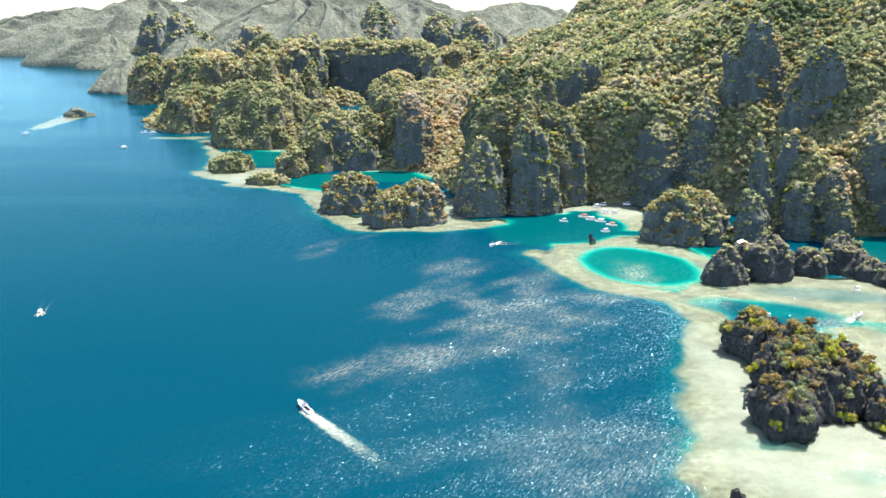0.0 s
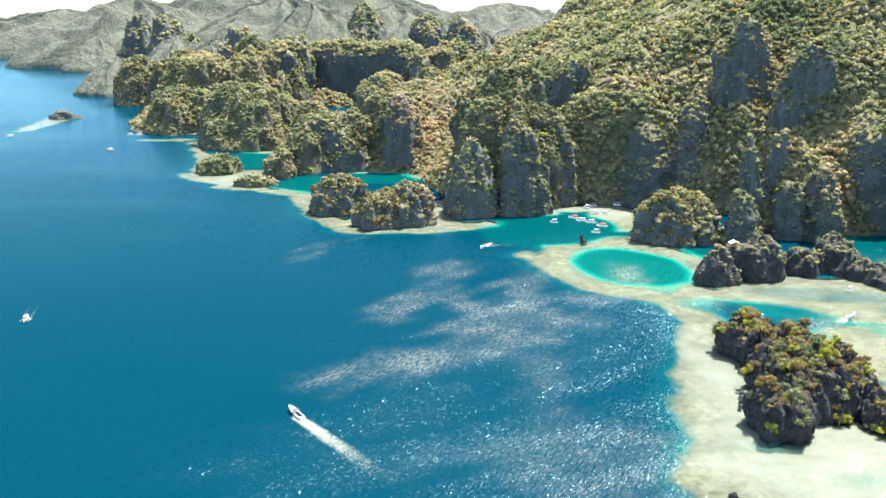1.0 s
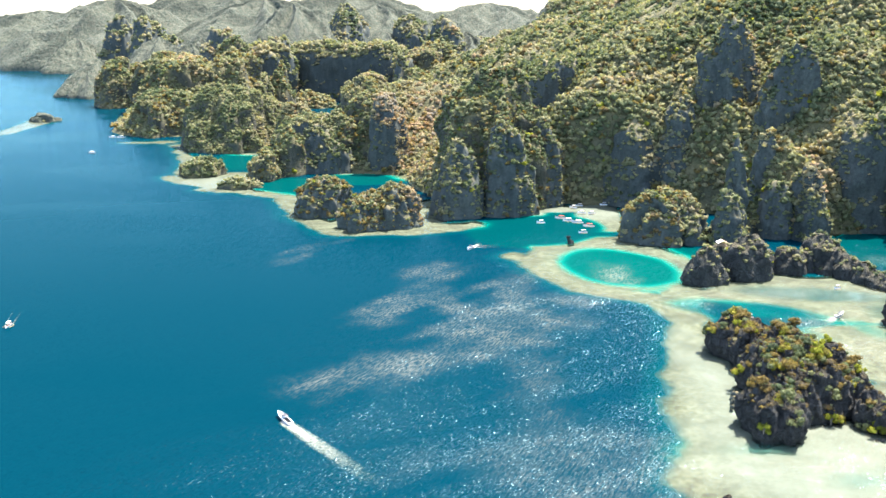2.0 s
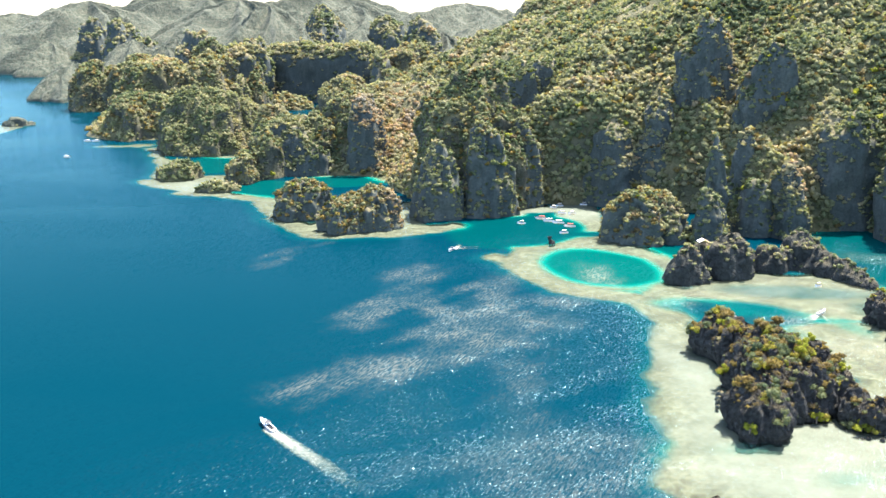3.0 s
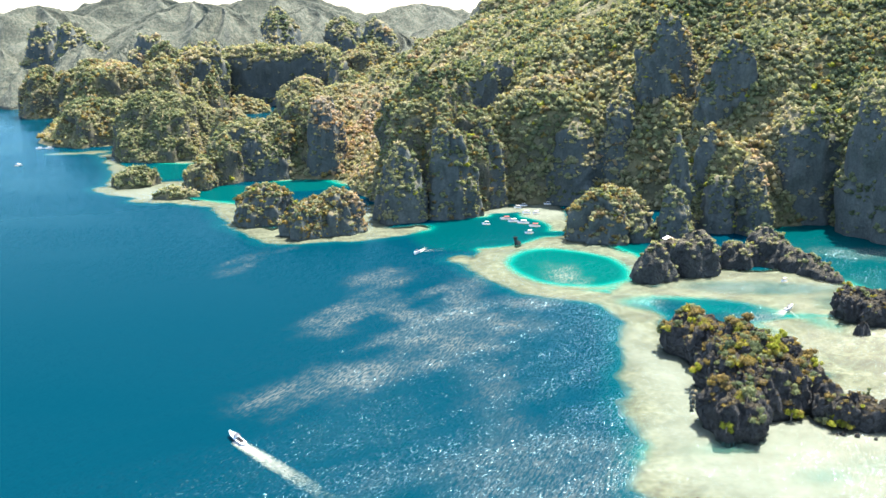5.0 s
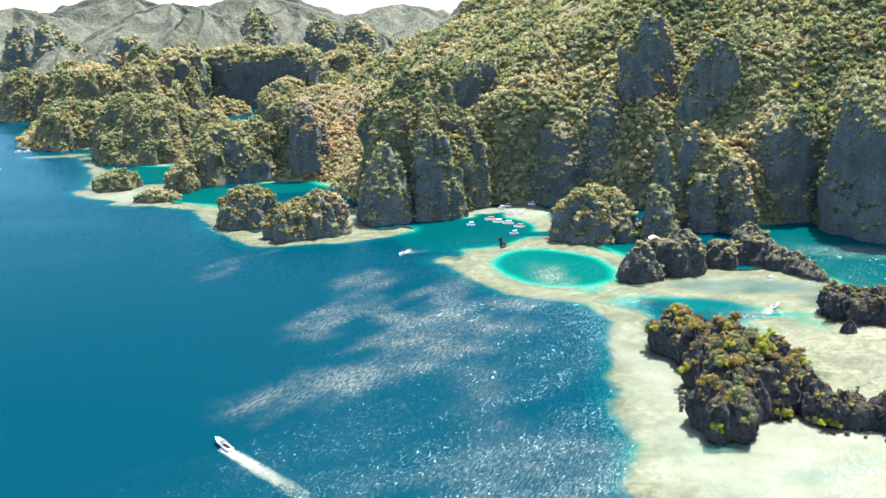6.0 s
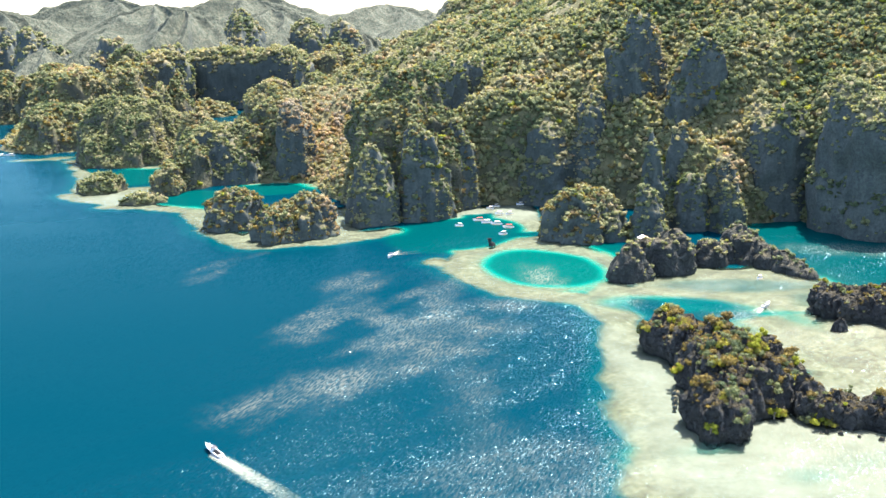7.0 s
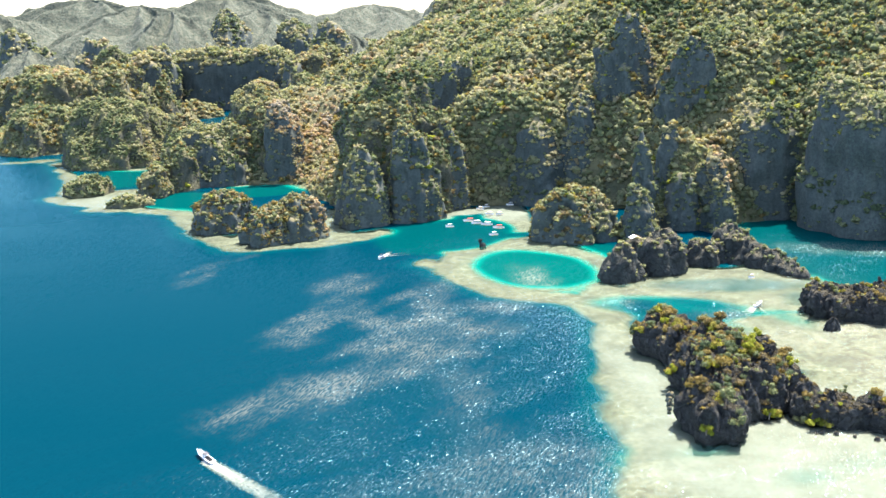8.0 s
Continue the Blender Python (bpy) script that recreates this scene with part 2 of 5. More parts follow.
    streak = n.new("ShaderNodeAttribute")
    streak.attribute_name = "streak"
    ruffled = node(n, "ShaderNodeMath")
    ruffled.operation = "MULTIPLY_ADD"
    ruffled.inputs[1].default_value = 0.008
    blur = node(n, "ShaderNodeMath")
    blur.operation = "MULTIPLY_ADD"
    blur.inputs[1].default_value = 0.08
    cats = node(n, "ShaderNodeMapping")        # cat's paws: fine crests that break up the painted glitter inside a gust
    cats.vector_type = "TEXTURE"
    cats.inputs["Rotation"].default_value = (0, 0, radians(62))
    cats.inputs["Scale"].default_value = (4.6, 0.85, 1.0)
    l.new(geo.outputs["Position"], cats.inputs["Vector"])
    paws = node(n, "ShaderNodeTexNoise", Scale=1.0, Detail=3.0, Roughness=0.7)
    l.new(cats.outputs[0], paws.inputs["Vector"])
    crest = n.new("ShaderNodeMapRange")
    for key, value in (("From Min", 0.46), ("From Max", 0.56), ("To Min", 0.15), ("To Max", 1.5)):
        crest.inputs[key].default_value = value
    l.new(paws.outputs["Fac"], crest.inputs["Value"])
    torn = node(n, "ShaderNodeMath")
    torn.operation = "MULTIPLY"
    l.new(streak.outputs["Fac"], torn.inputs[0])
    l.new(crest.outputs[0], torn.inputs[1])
    l.new(streak.outputs["Fac"], blur.inputs[0])
    l.new(rough.outputs[0], blur.inputs[2])
    l.new(blur.outputs[0], gloss.inputs["Roughness"])
    l.new(torn.outputs[0], ruffled.inputs[0])
    l.new(sheen_scale.outputs[0], ruffled.inputs[2])
    chop = node(n, "ShaderNodeMapping")        # short bright backs of the wavelets on the breezy water
    chop.vector_type = "TEXTURE"
    chop.inputs["Rotation"].default_value = (0, 0, radians(58))
    chop.inputs["Scale"].default_value = (2.4, 0.5, 1.0)
    l.new(geo.outputs["Position"], chop.inputs["Vector"])
    wavelet = node(n, "ShaderNodeTexNoise", Scale=1.0, Detail=2.0, Roughness=0.6)
    l.new(chop.outputs[0], wavelet.inputs["Vector"])
    back = n.new("ShaderNodeMapRange")
    for key, value in (("From Min", 0.5), ("From Max", 0.68), ("To Min", 0.0), ("To Max", 0.04)):
        back.inputs[key].default_value = value
    l.new(wavelet.outputs["Fac"], back.inputs["Value"])
    blown = n.new("ShaderNodeMapRange")
    for key, value in (("From Min", 0.4), ("From Max", 0.9)):
        blown.inputs[key].default_value = value
    l.new(gust.outputs["Fac"], blown.inputs["Value"])
    sheen = node(n, "ShaderNodeMath")
    sheen.operation = "MULTIPLY"
    l.new(back.outputs[0], sheen.inputs[0])
    l.new(blown.outputs[0], sheen.inputs[1])
    mirror = node(n, "ShaderNodeMath")
    mirror.operation = "ADD"
    l.new(ruffled.outputs[0], mirror.inputs[0])
    l.new(sheen.outputs[0], mirror.inputs[1])
    l.new(mirror.outputs[0], top.inputs[0])
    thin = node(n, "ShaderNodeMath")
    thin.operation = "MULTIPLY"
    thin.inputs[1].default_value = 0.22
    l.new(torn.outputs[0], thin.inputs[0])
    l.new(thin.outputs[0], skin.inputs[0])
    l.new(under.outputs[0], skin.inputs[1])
    l.new(glitter_paint.outputs[0], skin.inputs[2])
    l.new(skin.outputs[0], top.inputs[1])
    l.new(gloss.outputs[0], top.inputs[2])
    l.new(top.outputs[0], n["Material Output"].inputs["Surface"])
    n.remove(b)
    return m


WATER = water_material()


# ================= mesh tools =================
def mesh_of(name, verts, faces, mat, smooth=True, **attributes):
    """A mesh from vertex rows and an (n, 3) or (n, 4) array of faces."""
    verts, faces = np.asarray(verts, np.float32), np.asarray(faces, np.int32)
    k = faces.shape[1]
    me = bpy.data.meshes.new(name)
    me.vertices.add(len(verts))
    me.vertices.foreach_set("co", verts.ravel())
    me.loops.add(faces.size)
    me.loops.foreach_set("vertex_index", faces.ravel())
    me.polygons.add(len(faces))
    me.polygons.foreach_set("loop_start", np.arange(0, faces.size, k, dtype=np.int32))
    me.update(calc_edges=True)
    me.polygons.foreach_set("use_smooth", np.full(len(faces), smooth))
    for key, values in attributes.items():
        at = me.attributes.new(key, "FLOAT", "POINT" if len(values) == len(verts) else "FACE")
        at.data.foreach_set("value", np.asarray(values, np.float32))
    me.materials.append(mat)
    me.validate()
    return me


def grid_faces(ni, nj, wrap=False):
    i = np.arange(ni - 1)[:, None] * nj
    j = np.arange(nj if wrap else nj - 1)[None, :]
    a = i + j
    b = i + (j + 1) % nj
    return np.stack([a, b, b + nj, a + nj], -1).reshape(-1, 4)


def part(name, me, parent, label=""):
    ob = new(name, me)
    ob.parent = parent
    if label:
        ob["label"] = label
    return ob


def thing(name, x, y, z, label, category, group="", kind=""):
    ob = new(name)
    ob.location = (x, y, z)
    ob.empty_display_size = 1.0
    return tagged(ob, label, category, group, kind)


# ================= foliage =================
_t = (1 + 5 ** 0.5) / 2
_ICO = np.array([(-1, _t, 0), (1, _t, 0), (-1, -_t, 0), (1, -_t, 0), (0, -1, _t), (0, 1, _t), (0, -1, -_t), (0, 1, -_t), (_t, 0, -1), (_t, 0, 1), (-_t, 0, -1), (-_t, 0, 1)])
_ICO /= np.linalg.norm(_ICO[0])
_d = np.linalg.norm(_ICO[:, None] - _ICO[None], axis=2)
_TRI = [(a, b, c) for a in range(12) for b in range(a + 1, 12) for c in range(b + 1, 12) if max(_d[a, b], _d[b, c], _d[a, c]) < 1.1]
_TRI = np.array([t if np.dot(np.cross(_ICO[t[1]] - _ICO[t[0]], _ICO[t[2]] - _ICO[t[0]]), _ICO[t[0]]) > 0 else (t[0], t[2], t[1]) for t in _TRI])


def small_crowns(points, radii, tints, seed, leaves=6, flat=0.8, lift=0.4):
    """Vertices, triangles and tints of many far tree crowns: an uneven dome with a few leaf clumps standing out of it."""
    rs = np.random.RandomState(seed)
    n = len(points)
    low, mid = np.arange(6) * np.pi / 3, np.arange(6) * np.pi / 3 + np.pi / 6
    dome = np.concatenate([np.stack([np.cos(low) * 0.8, np.sin(low) * 0.8, np.full(6, -0.45)], 1), np.stack([np.cos(mid), np.sin(mid), np.full(6, 0.2)], 1), [(0, 0, 0.95)]])
    k = np.arange(6)
    q = (k + 1) % 6
    tri = np.concatenate([np.stack([k, q, 6 + k], 1), np.stack([q, 6 + q, 6 + k], 1), np.stack([6 + k, 6 + q, np.full(6, 12)], 1)])
    turn = rs.uniform(0, 2 * np.pi, (n, 1))
    c, s = np.cos(turn), np.sin(turn)
    core = np.stack([dome[:, 0] * c - dome[:, 1] * s, dome[:, 0] * s + dome[:, 1] * c, np.broadcast_to(dome[:, 2], (n, 13))], 2)
    core = core * rs.uniform(0.5, 1.12, (n, 13, 1)) * np.stack([rs.uniform(0.8, 1.2, n), rs.uniform(0.8, 1.2, n), flat * rs.uniform(0.8, 1.3, n)], 1)[:, None]
    core = points[:, None] + (core + np.array([0, 0, lift])) * radii[:, None, None]
    cf = (tri[None] + 13 * np.arange(n)[:, None, None]).reshape(-1, 3)
    d = rs.normal(size=(n, leaves, 3))
    d[..., 2] = np.abs(d[..., 2]) * 0.8
    d /= np.linalg.norm(d, axis=2, keepdims=True)
    at = d * rs.uniform(0.75, 1.1, (n, leaves, 1)) * np.array([1, 1, flat]) + np.array([0, 0, lift])
    nn = d + rs.normal(scale=0.7, size=d.shape)
    nn /= np.linalg.norm(nn, axis=2, keepdims=True)
    a = np.cross(nn, rs.normal(size=d.shape))
    a /= np.linalg.norm(a, axis=2, keepdims=True)
    b = np.cross(nn, a)
    size = rs.uniform(0.3, 0.62, (n, leaves, 1))
    quad = np.stack([at - a * size - b * size * 0.5, at + b * size, at + a * size * 0.9 + b * size * 0.2 - nn * size * 0.15, at - b * size + nn * size * 0.25], 2)
    quad = points[:, None, None] + quad * radii[:, None, None, None]
    first = np.arange(n * leaves)[:, None] * 4 + 13 * n
    qf = np.concatenate([first + np.array([0, 3, 2]), first + np.array([0, 2, 1])])
    tint = np.concatenate([np.repeat(tints, 13), np.repeat(tints, leaves * 4)])
    return np.concatenate([core.reshape(-1, 3), quad.reshape(-1, 3)]), np.concatenate([cf, qf]), np.clip(tint, 0, 1)


def crowns(points, radii, tints, seed, leaves=14, flat=0.8, lift=0.4):
    """Vertices, triangles and tints of many tree crowns: a ragged core and a shell of tilted leaf clumps each."""
    rs = np.random.RandomState(seed)
    n = len(points)
    ball, tri = _ICO, _TRI
    nb = len(ball)
    core = ball[None] * rs.uniform(0.55, 0.95, (n, nb, 1)) * np.array([1, 1, flat])
    core = points[:, None] + (core + np.array([0, 0, lift])) * radii[:, None, None]
    cf = (tri[None] + nb * np.arange(n)[:, None, None]).reshape(-1, 3)
    d = rs.normal(size=(n, leaves, 3))
    d[..., 2] = np.abs(d[..., 2]) * 0.9 - 0.15
    d /= np.linalg.norm(d, axis=2, keepdims=True)
    c = d * rs.uniform(0.7, 1.12, (n, leaves, 1)) * np.array([1, 1, flat]) + np.array([0, 0, lift])
    nn = d + rs.normal(scale=0.32, size=d.shape)
    nn /= np.linalg.norm(nn, axis=2, keepdims=True)
    a = np.cross(nn, rs.normal(size=d.shape))
    a /= np.linalg.norm(a, axis=2, keepdims=True)
    b = np.cross(nn, a)
    s = rs.uniform(0.6, 1.3, (n, leaves, 1)) * (1.25 / leaves ** 0.5)
    quad = np.stack([c - a * s - b * s * 0.5, c + b * s - nn * s * 0.2, c + a * s * 0.9 + b * s * 0.2 - nn * s * 0.15, c - b * s + nn * s * 0.25], 2)
    quad = points[:, None, None] + quad * radii[:, None, None, None]
    qv = quad.reshape(-1, 3)
    q = np.arange(n * leaves)[:, None] * 4 + nb * n
    qf = np.concatenate([q + np.array([0, 3, 2]), q + np.array([0, 2, 1])])
    tint = np.concatenate([np.repeat(tints, nb), np.repeat(tints, leaves * 4)])
    return np.concatenate([core.reshape(-1, 3), qv]), np.concatenate([cf, qf]), np.clip(tint, 0, 1)


def scatter(verts, faces, per_area, seed, chance):
    """Random points on the faces; chance(points, normals) thins them."""
    rs = np.random.RandomState(seed)
    a, b, c, d = (verts[faces[:, k]] for k in range(4))
    nrm = np.cross(c - a, d - b)
    area = np.linalg.norm(nrm, axis=1)
    nrm = nrm / np.maximum(area, 1e-9)[:, None]
    area = area / 2
    count = int(area.sum() * per_area)
    f = rs.choice(len(faces), count, p=area / area.sum())
    u, v = rs.rand(2, count, 1)
    p = (a[f] * (1 - u) + b[f] * u) * (1 - v) + (d[f] * (1 - u) + c[f] * u) * v
    keep = (p[:, 2] > 0.6) & (rs.rand(count) < chance(p, nrm[f]))
    return p[keep], nrm[f][keep], rs


def leaf_tints(p, rs, dry=0.0):
    """Which of the dry-season colours each crown has: patches of one kind with strays."""
    slope = 0.5 * np.exp(-(((p[:, 0] - 5) / 45) ** 2 + ((p[:, 1] - 1010) / 110) ** 2))     # the dry gully between the peaks
    slope = slope + 0.4 * np.exp(-(((p[:, 0] - 2) / 14) ** 2 + ((p[:, 1] - 708) / 22) ** 2)) + 0.25 * np.exp(-(((p[:, 0] - 272) / 14) ** 2 + ((p[:, 1] - 648) / 20) ** 2))      # warm sunlight on the right ends of headland and pinnacles, put into the tint
    base = 0.375 + dry + slope - 0.00022 * np.clip(p[:, 0], 0, 400) + 0.55 * fbm(p / 60.0, 3) + rs.normal(scale=0.09, size=len(p))
    base = np.clip(base, 0.0, 0.91)
    lush = (rs.rand(len(p)) < 0.012) & (p[:, 1] < 950)
    return np.where(lush, 1.0, base)


# ================= karst hills =================
def karst_mesh(x, y, rx, ry, h, turn, p, q, cell, seed, rough, lobes=0.22, spikes=0.0, notch=0.0, flute=1.0):
    """A limestone tower in its own space: a bulging, fluted dome with a ragged top."""
    fi = np.linspace(0, np.pi / 2, 200)
    r0, z0 = np.cos(fi) ** (2 / p), np.sin(fi) ** (2 / q)
    r0, z0 = np.concatenate([[1.0], r0]), np.concatenate([[-6.0 / h], z0])
    size = 0.5 * (rx + ry)
    arc = np.concatenate([[0], np.cumsum(np.hypot(np.diff(r0) * size, np.diff(z0) * h))])
    ns, nt = max(8, int(arc[-1] / cell)), max(16, int(2 * np.pi * size / cell))
    at = np.linspace(0, arc[-1], ns)
    r, z = np.interp(at, arc, r0), np.interp(at, arc, z0)
    th = np.linspace(0, 2 * np.pi, nt, endpoint=False)
    R, TH = np.meshgrid(r, th, indexing="ij")
    Z = np.repeat(z[:, None], nt, 1)
    ring = np.stack([np.cos(th) * 1.3, np.sin(th) * 1.3, np.full(nt, seed * 3.1)], 1)
    lob = 1 + lobes * 1.6 * fbm(ring, 3)
    X, Y = np.cos(TH) * R * rx * lob, np.sin(TH) * R * ry * lob
    c, s = math.cos(radians(turn)), math.sin(radians(turn))
    X, Y = X * c - Y * s, X * s + Y * c
    P = np.stack([X.ravel(), Y.ravel(), (Z * h).ravel()], 1)
    W = P + np.array([x, y, seed * 13.7])
    up = step(P[:, 2] / h, 0.02, 0.4)
    out = np.stack([(np.cos(TH)).ravel(), (np.sin(TH)).ravel(), np.full(P.shape[0], 0.35)], 1)
    k = min(size, h) * rough
    wob = np.stack([perlin(W / 14.0 + 5), perlin(W / 14.0 + 31), perlin(W / 14.0 + 57)], 1) * 5
    d = 1.1 * k * fbm(W / (0.8 * size), 3) * (0.35 + 0.65 * up)
    gully = 1 - np.abs(perlin((W + wob) * np.array([1 / 17.0, 1 / 17.0, 1 / 48.0]))) * 2.4
    d = d - flute * min(5.0, 0.22 * k + 0.8) * np.clip(gully, 0, 1) ** 2 * (0.3 + 0.7 * step(P[:, 2], 0, 8))
    d = d + (0.4 + 0.6 * flute) * min(2.4, 0.12 * k + 0.6) * fbm((W + wob) / np.array([6.0, 6.0, 9.0]), 4)
    P = P + out * d[:, None]
    P[:, 2] += up * h * 0.2 * fbm(np.stack([W[:, 0] / (0.6 * size), W[:, 1] / (0.6 * size), np.full(len(W), seed + 0.5)], 1), 3)
    if spikes:
        P = P + out * (1.5 * (1 - 2.6 * np.abs(perlin((W + 0.5 * wob) / np.array([2.6, 2.6, 8.0]))))[:, None] * step(P[:, 2], 0.5, 4)[:, None])
        P = P + out * ((0.5 - 2.2 * np.abs(perlin((W + 0.6 * wob) / 4.6))) * 1.5 * step(P[:, 2], 1.0, 5))[:, None]
        sp = np.abs(perlin(np.stack([W[:, 0] / 5.5, W[:, 1] / 5.5, np.full(len(W), seed + 0.5)], 1)))
        sp2 = np.abs(perlin(np.stack([W[:, 0] / 2.1, W[:, 1] / 2.1, np.full(len(W), seed + 9.5)], 1)))
        P[:, 2] += step(P[:, 2] / h, 0.15, 0.6) * spikes * ((1 - 2.2 * sp) + 0.75 * (1 - 2.4 * sp2))
    if notch:
        P[:, :2] -= out[:, :2] * (notch * np.exp(-((P[:, 2] - 0.3) / 1.3) ** 2))[:, None]
    P[0:nt, 2] = -6.0
    return P, grid_faces(ns, nt, True)


COUNT = {"k": 0}


SURFACES = {}


def top_height(lumps, cell=2.5):
    """The height of the highest rock in each cell of the plan."""
    high = {}
    for P, _ in lumps:
        for i, j, z in zip(np.floor(P[:, 0] / cell).astype(int).tolist(), np.floor(P[:, 1] / cell).astype(int).tolist(), P[:, 2].tolist()):
            if z > high.get((i, j), -9.0):
                high[i, j] = z
    return lambda q: np.array([high.get((i, j), -9.0) for i, j in zip(np.floor(q[:, 0] / cell).astype(int).tolist(), np.floor(q[:, 1] / cell).astype(int).tolist())])


def karst(name, label, x, y, rx, ry, h, turn=0, p=2.4, q=1.5, cell=2.2, rough=0.3, rock=None, trees=0.11, size=1.9, cliff=0.3, bare=0.0, dry=0.0, twigs=0.0, leaves=4, category="karst hill", group="", flute=1.0, lobes=0.24, spikes=0.0, notch=0.0, line=(0.08, 0.42), flank=0.0, pinnacles=0, more=()):
    """A karst hill or islet: its main mass, further lumps (dx, dy, rx, ry, h, turn, p, q), and its cover of trees.
    cliff: how much grows on the steep faces; bare: how much rock shows on the slopes; line: how flat it must be for trees;
    twigs: the share of leafless shrubs; flank: how much scrub climbs the sunny eastern side; pinnacles: how many small ragged knobs stand on it."""
    root = thing(name, x, y, 0, label, category, group)
    lumps = []
    COUNT["k"] = int(abs(3 * x + 7 * y)) % 200       # each hill keeps its shape, whatever is built before it
    for dx, dy, ax, ay, ah, at, ap, aq in ((0, 0, rx, ry, h, turn, p, q), *more):
        COUNT["k"] += 1
        P, F = karst_mesh(x + dx, y + dy, ax, ay, ah, at, ap, aq, cell, COUNT["k"], rough, lobes, spikes, notch, flute)
        P = P + np.array([dx, dy, 0])
        lumps.append((P, F))
        part("rock", mesh_of("rock", P, F, rock or LIMESTONE), root)
    if pinnacles:
        crest, rs = top_height(lumps), np.random.RandomState(COUNT["k"])
        tops = np.concatenate([P[P[:, 2] > 0.45 * P[:, 2].max()] for P, _ in lumps])
        for q0 in tops[rs.choice(len(tops), pinnacles, replace=False)]:
            COUNT["k"] += 1
            r0 = rs.uniform(2.2, 4.4)
            tall = max(3.0, float(crest(q0[None])[0])) + rs.uniform(0.2, 1.4)
            P, F = karst_mesh(x + q0[0], y + q0[1], r0, r0 * rs.uniform(0.7, 1.1), tall, rs.uniform(0, 180), 2.6, 1.6, cell, COUNT["k"], 0.3, 0.35, 0.6)
            P = P + np.array([q0[0], q0[1], 0])
            F = F[(P[F, 2] > 0.35 * tall).all(1)]
            used, F = np.unique(F, return_inverse=True)
            P, F = P[used], F.reshape(-1, 4)
            lumps.append((P, F))
            part("knob", mesh_of("knob", P, F, rock or LIMESTONE), root)
    SURFACES[root.name] = lumps
    seed = COUNT["k"]
    high = top_height(lumps) if len(lumps) > 1 else None

    def chance(pts, nrm):
        patch = step(fbm((pts + np.array([x, y, 0])) / 24.0 + 3, 3), -0.3, 0.12)
        slope = step(nrm[:, 2], *line)
        rib = step(fbm((pts + np.array([x, y, 0])) / np.array([13.0, 13.0, 75.0]) + 7, 3), 0.08 - 0.5 * max(0.0, cliff - 0.35), 0.2 - 0.5 * max(0.0, cliff - 0.35))
        c = slope * (1 - bare + bare * patch) + (1 - slope) * (min(1.0, 3 * cliff) * rib + 0.006)
        if flank:
            ragged = 0.45 * fbm((pts + np.array([x, y, 0])) / 9.0 + 11, 3)
            c = np.maximum(c, flank * step(nrm[:, 0] + 0.25 * nrm[:, 2] + ragged, 0.34, 0.6))
        c = c * (0.12 + 0.88 * step(-0.25 * nrm[:, 0] - nrm[:, 1], -0.7, -0.2))      # sides turned from the camera are thinner, to fit its view
        return c if high is None else c * (pts[:, 2] > high(pts) - (3.5 if cliff < 0.4 else 18.0))
    everything = [], [], []
    for k, (P, F) in enumerate(lumps):
        pts, nrm, rs = scatter(P, F, trees, seed * 10 + k, chance)
        if len(pts):
            everything[0].append(pts)
            everything[1].append(size * np.clip(rs.lognormal(0, 0.3, len(pts)), 0.4, 1.7) * (0.6 + 0.4 * step(nrm[:, 2], 0.1, 0.5)))
            tint = leaf_tints(pts + np.array([x, y, 0]), rs, dry)
            everything[2].append(np.where(rs.rand(len(pts)) < twigs, rs.uniform(0.952, 0.978, len(pts)), tint))
    if everything[0]:
        v, f, t = (crowns if leaves >= 18 else small_crowns)(np.concatenate(everything[0]), np.concatenate(everything[1]), np.concatenate(everything[2]), seed, leaves)
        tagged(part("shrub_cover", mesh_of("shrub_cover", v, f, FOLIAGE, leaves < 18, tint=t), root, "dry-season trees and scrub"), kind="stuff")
    return root


# ================= reef, lagoons and sea =================
def capsule(X, Y, ax, ay, bx, by, ra, rb):
    """Signed distance to a tapering bar of reef."""
    t = np.clip(((X - ax) * (bx - ax) + (Y - ay) * (by - ay)) / ((bx - ax) ** 2 + (by - ay) ** 2), 0, 1)
    return np.hypot(X - ax - t * (bx - ax), Y - ay - t * (by - ay)) - (ra + t * (rb - ra))


def oval(X, Y, cx, cy, rx, ry, turn=0):
    c, s = math.cos(radians(turn)), math.sin(radians(turn))
    u, v = (X - cx) * c + (Y - cy) * s, -(X - cx) * s + (Y - cy) * c
    return (np.hypot(u / rx, v / ry) - 1) * min(rx, ry)


# shallow bars: from x, y to x, y, half widths at both ends
ISLET_REEF = [(98, 265, 112, 395, 18, 9), (112, 395, 133, 470, 9, 10), (133, 470, 130, 505, 11, 10), (190, 295, 120, 295, 38, 38), (165, 400, 150, 415, 16, 20), (150, 322, 190, 320, 26, 26), (172, 395, 200, 420, 16, 14), (121, 340, 124, 425, 12, 13)]     # the flat round the islet
RING_REEF = [(130, 505, 90, 533, 9, 7), (90, 533, 72, 592, 8, 12), (72, 592, 62, 608, 13, 8), (72, 600, 100, 640, 12, 13), (160, 595, 158, 545, 8, 9), (158, 545, 135, 505, 9, 10), (118, 560, 122, 595, 36, 36)]     # the ring round the oval lagoon
CHANNEL_REEF = [(205, 540, 262, 505, 14, 7), (205, 430, 300, 425, 26, 30), (200, 530, 258, 500, 16, 10), (285, 657, 310, 652, 7, 7), (205, 352, 250, 395, 34, 30), (215, 405, 215, 380, 20, 20), (231, 478, 234, 447, 4, 9), (165, 513, 225, 506, 12, 14), (225, 505, 258, 498, 15, 15), (238, 484, 250, 455, 12, 16), (190, 392, 202, 394, 10, 10), (165, 536, 250, 534, 9, 9), (185, 492, 245, 476, 20, 26)]     # the shallows along the channel
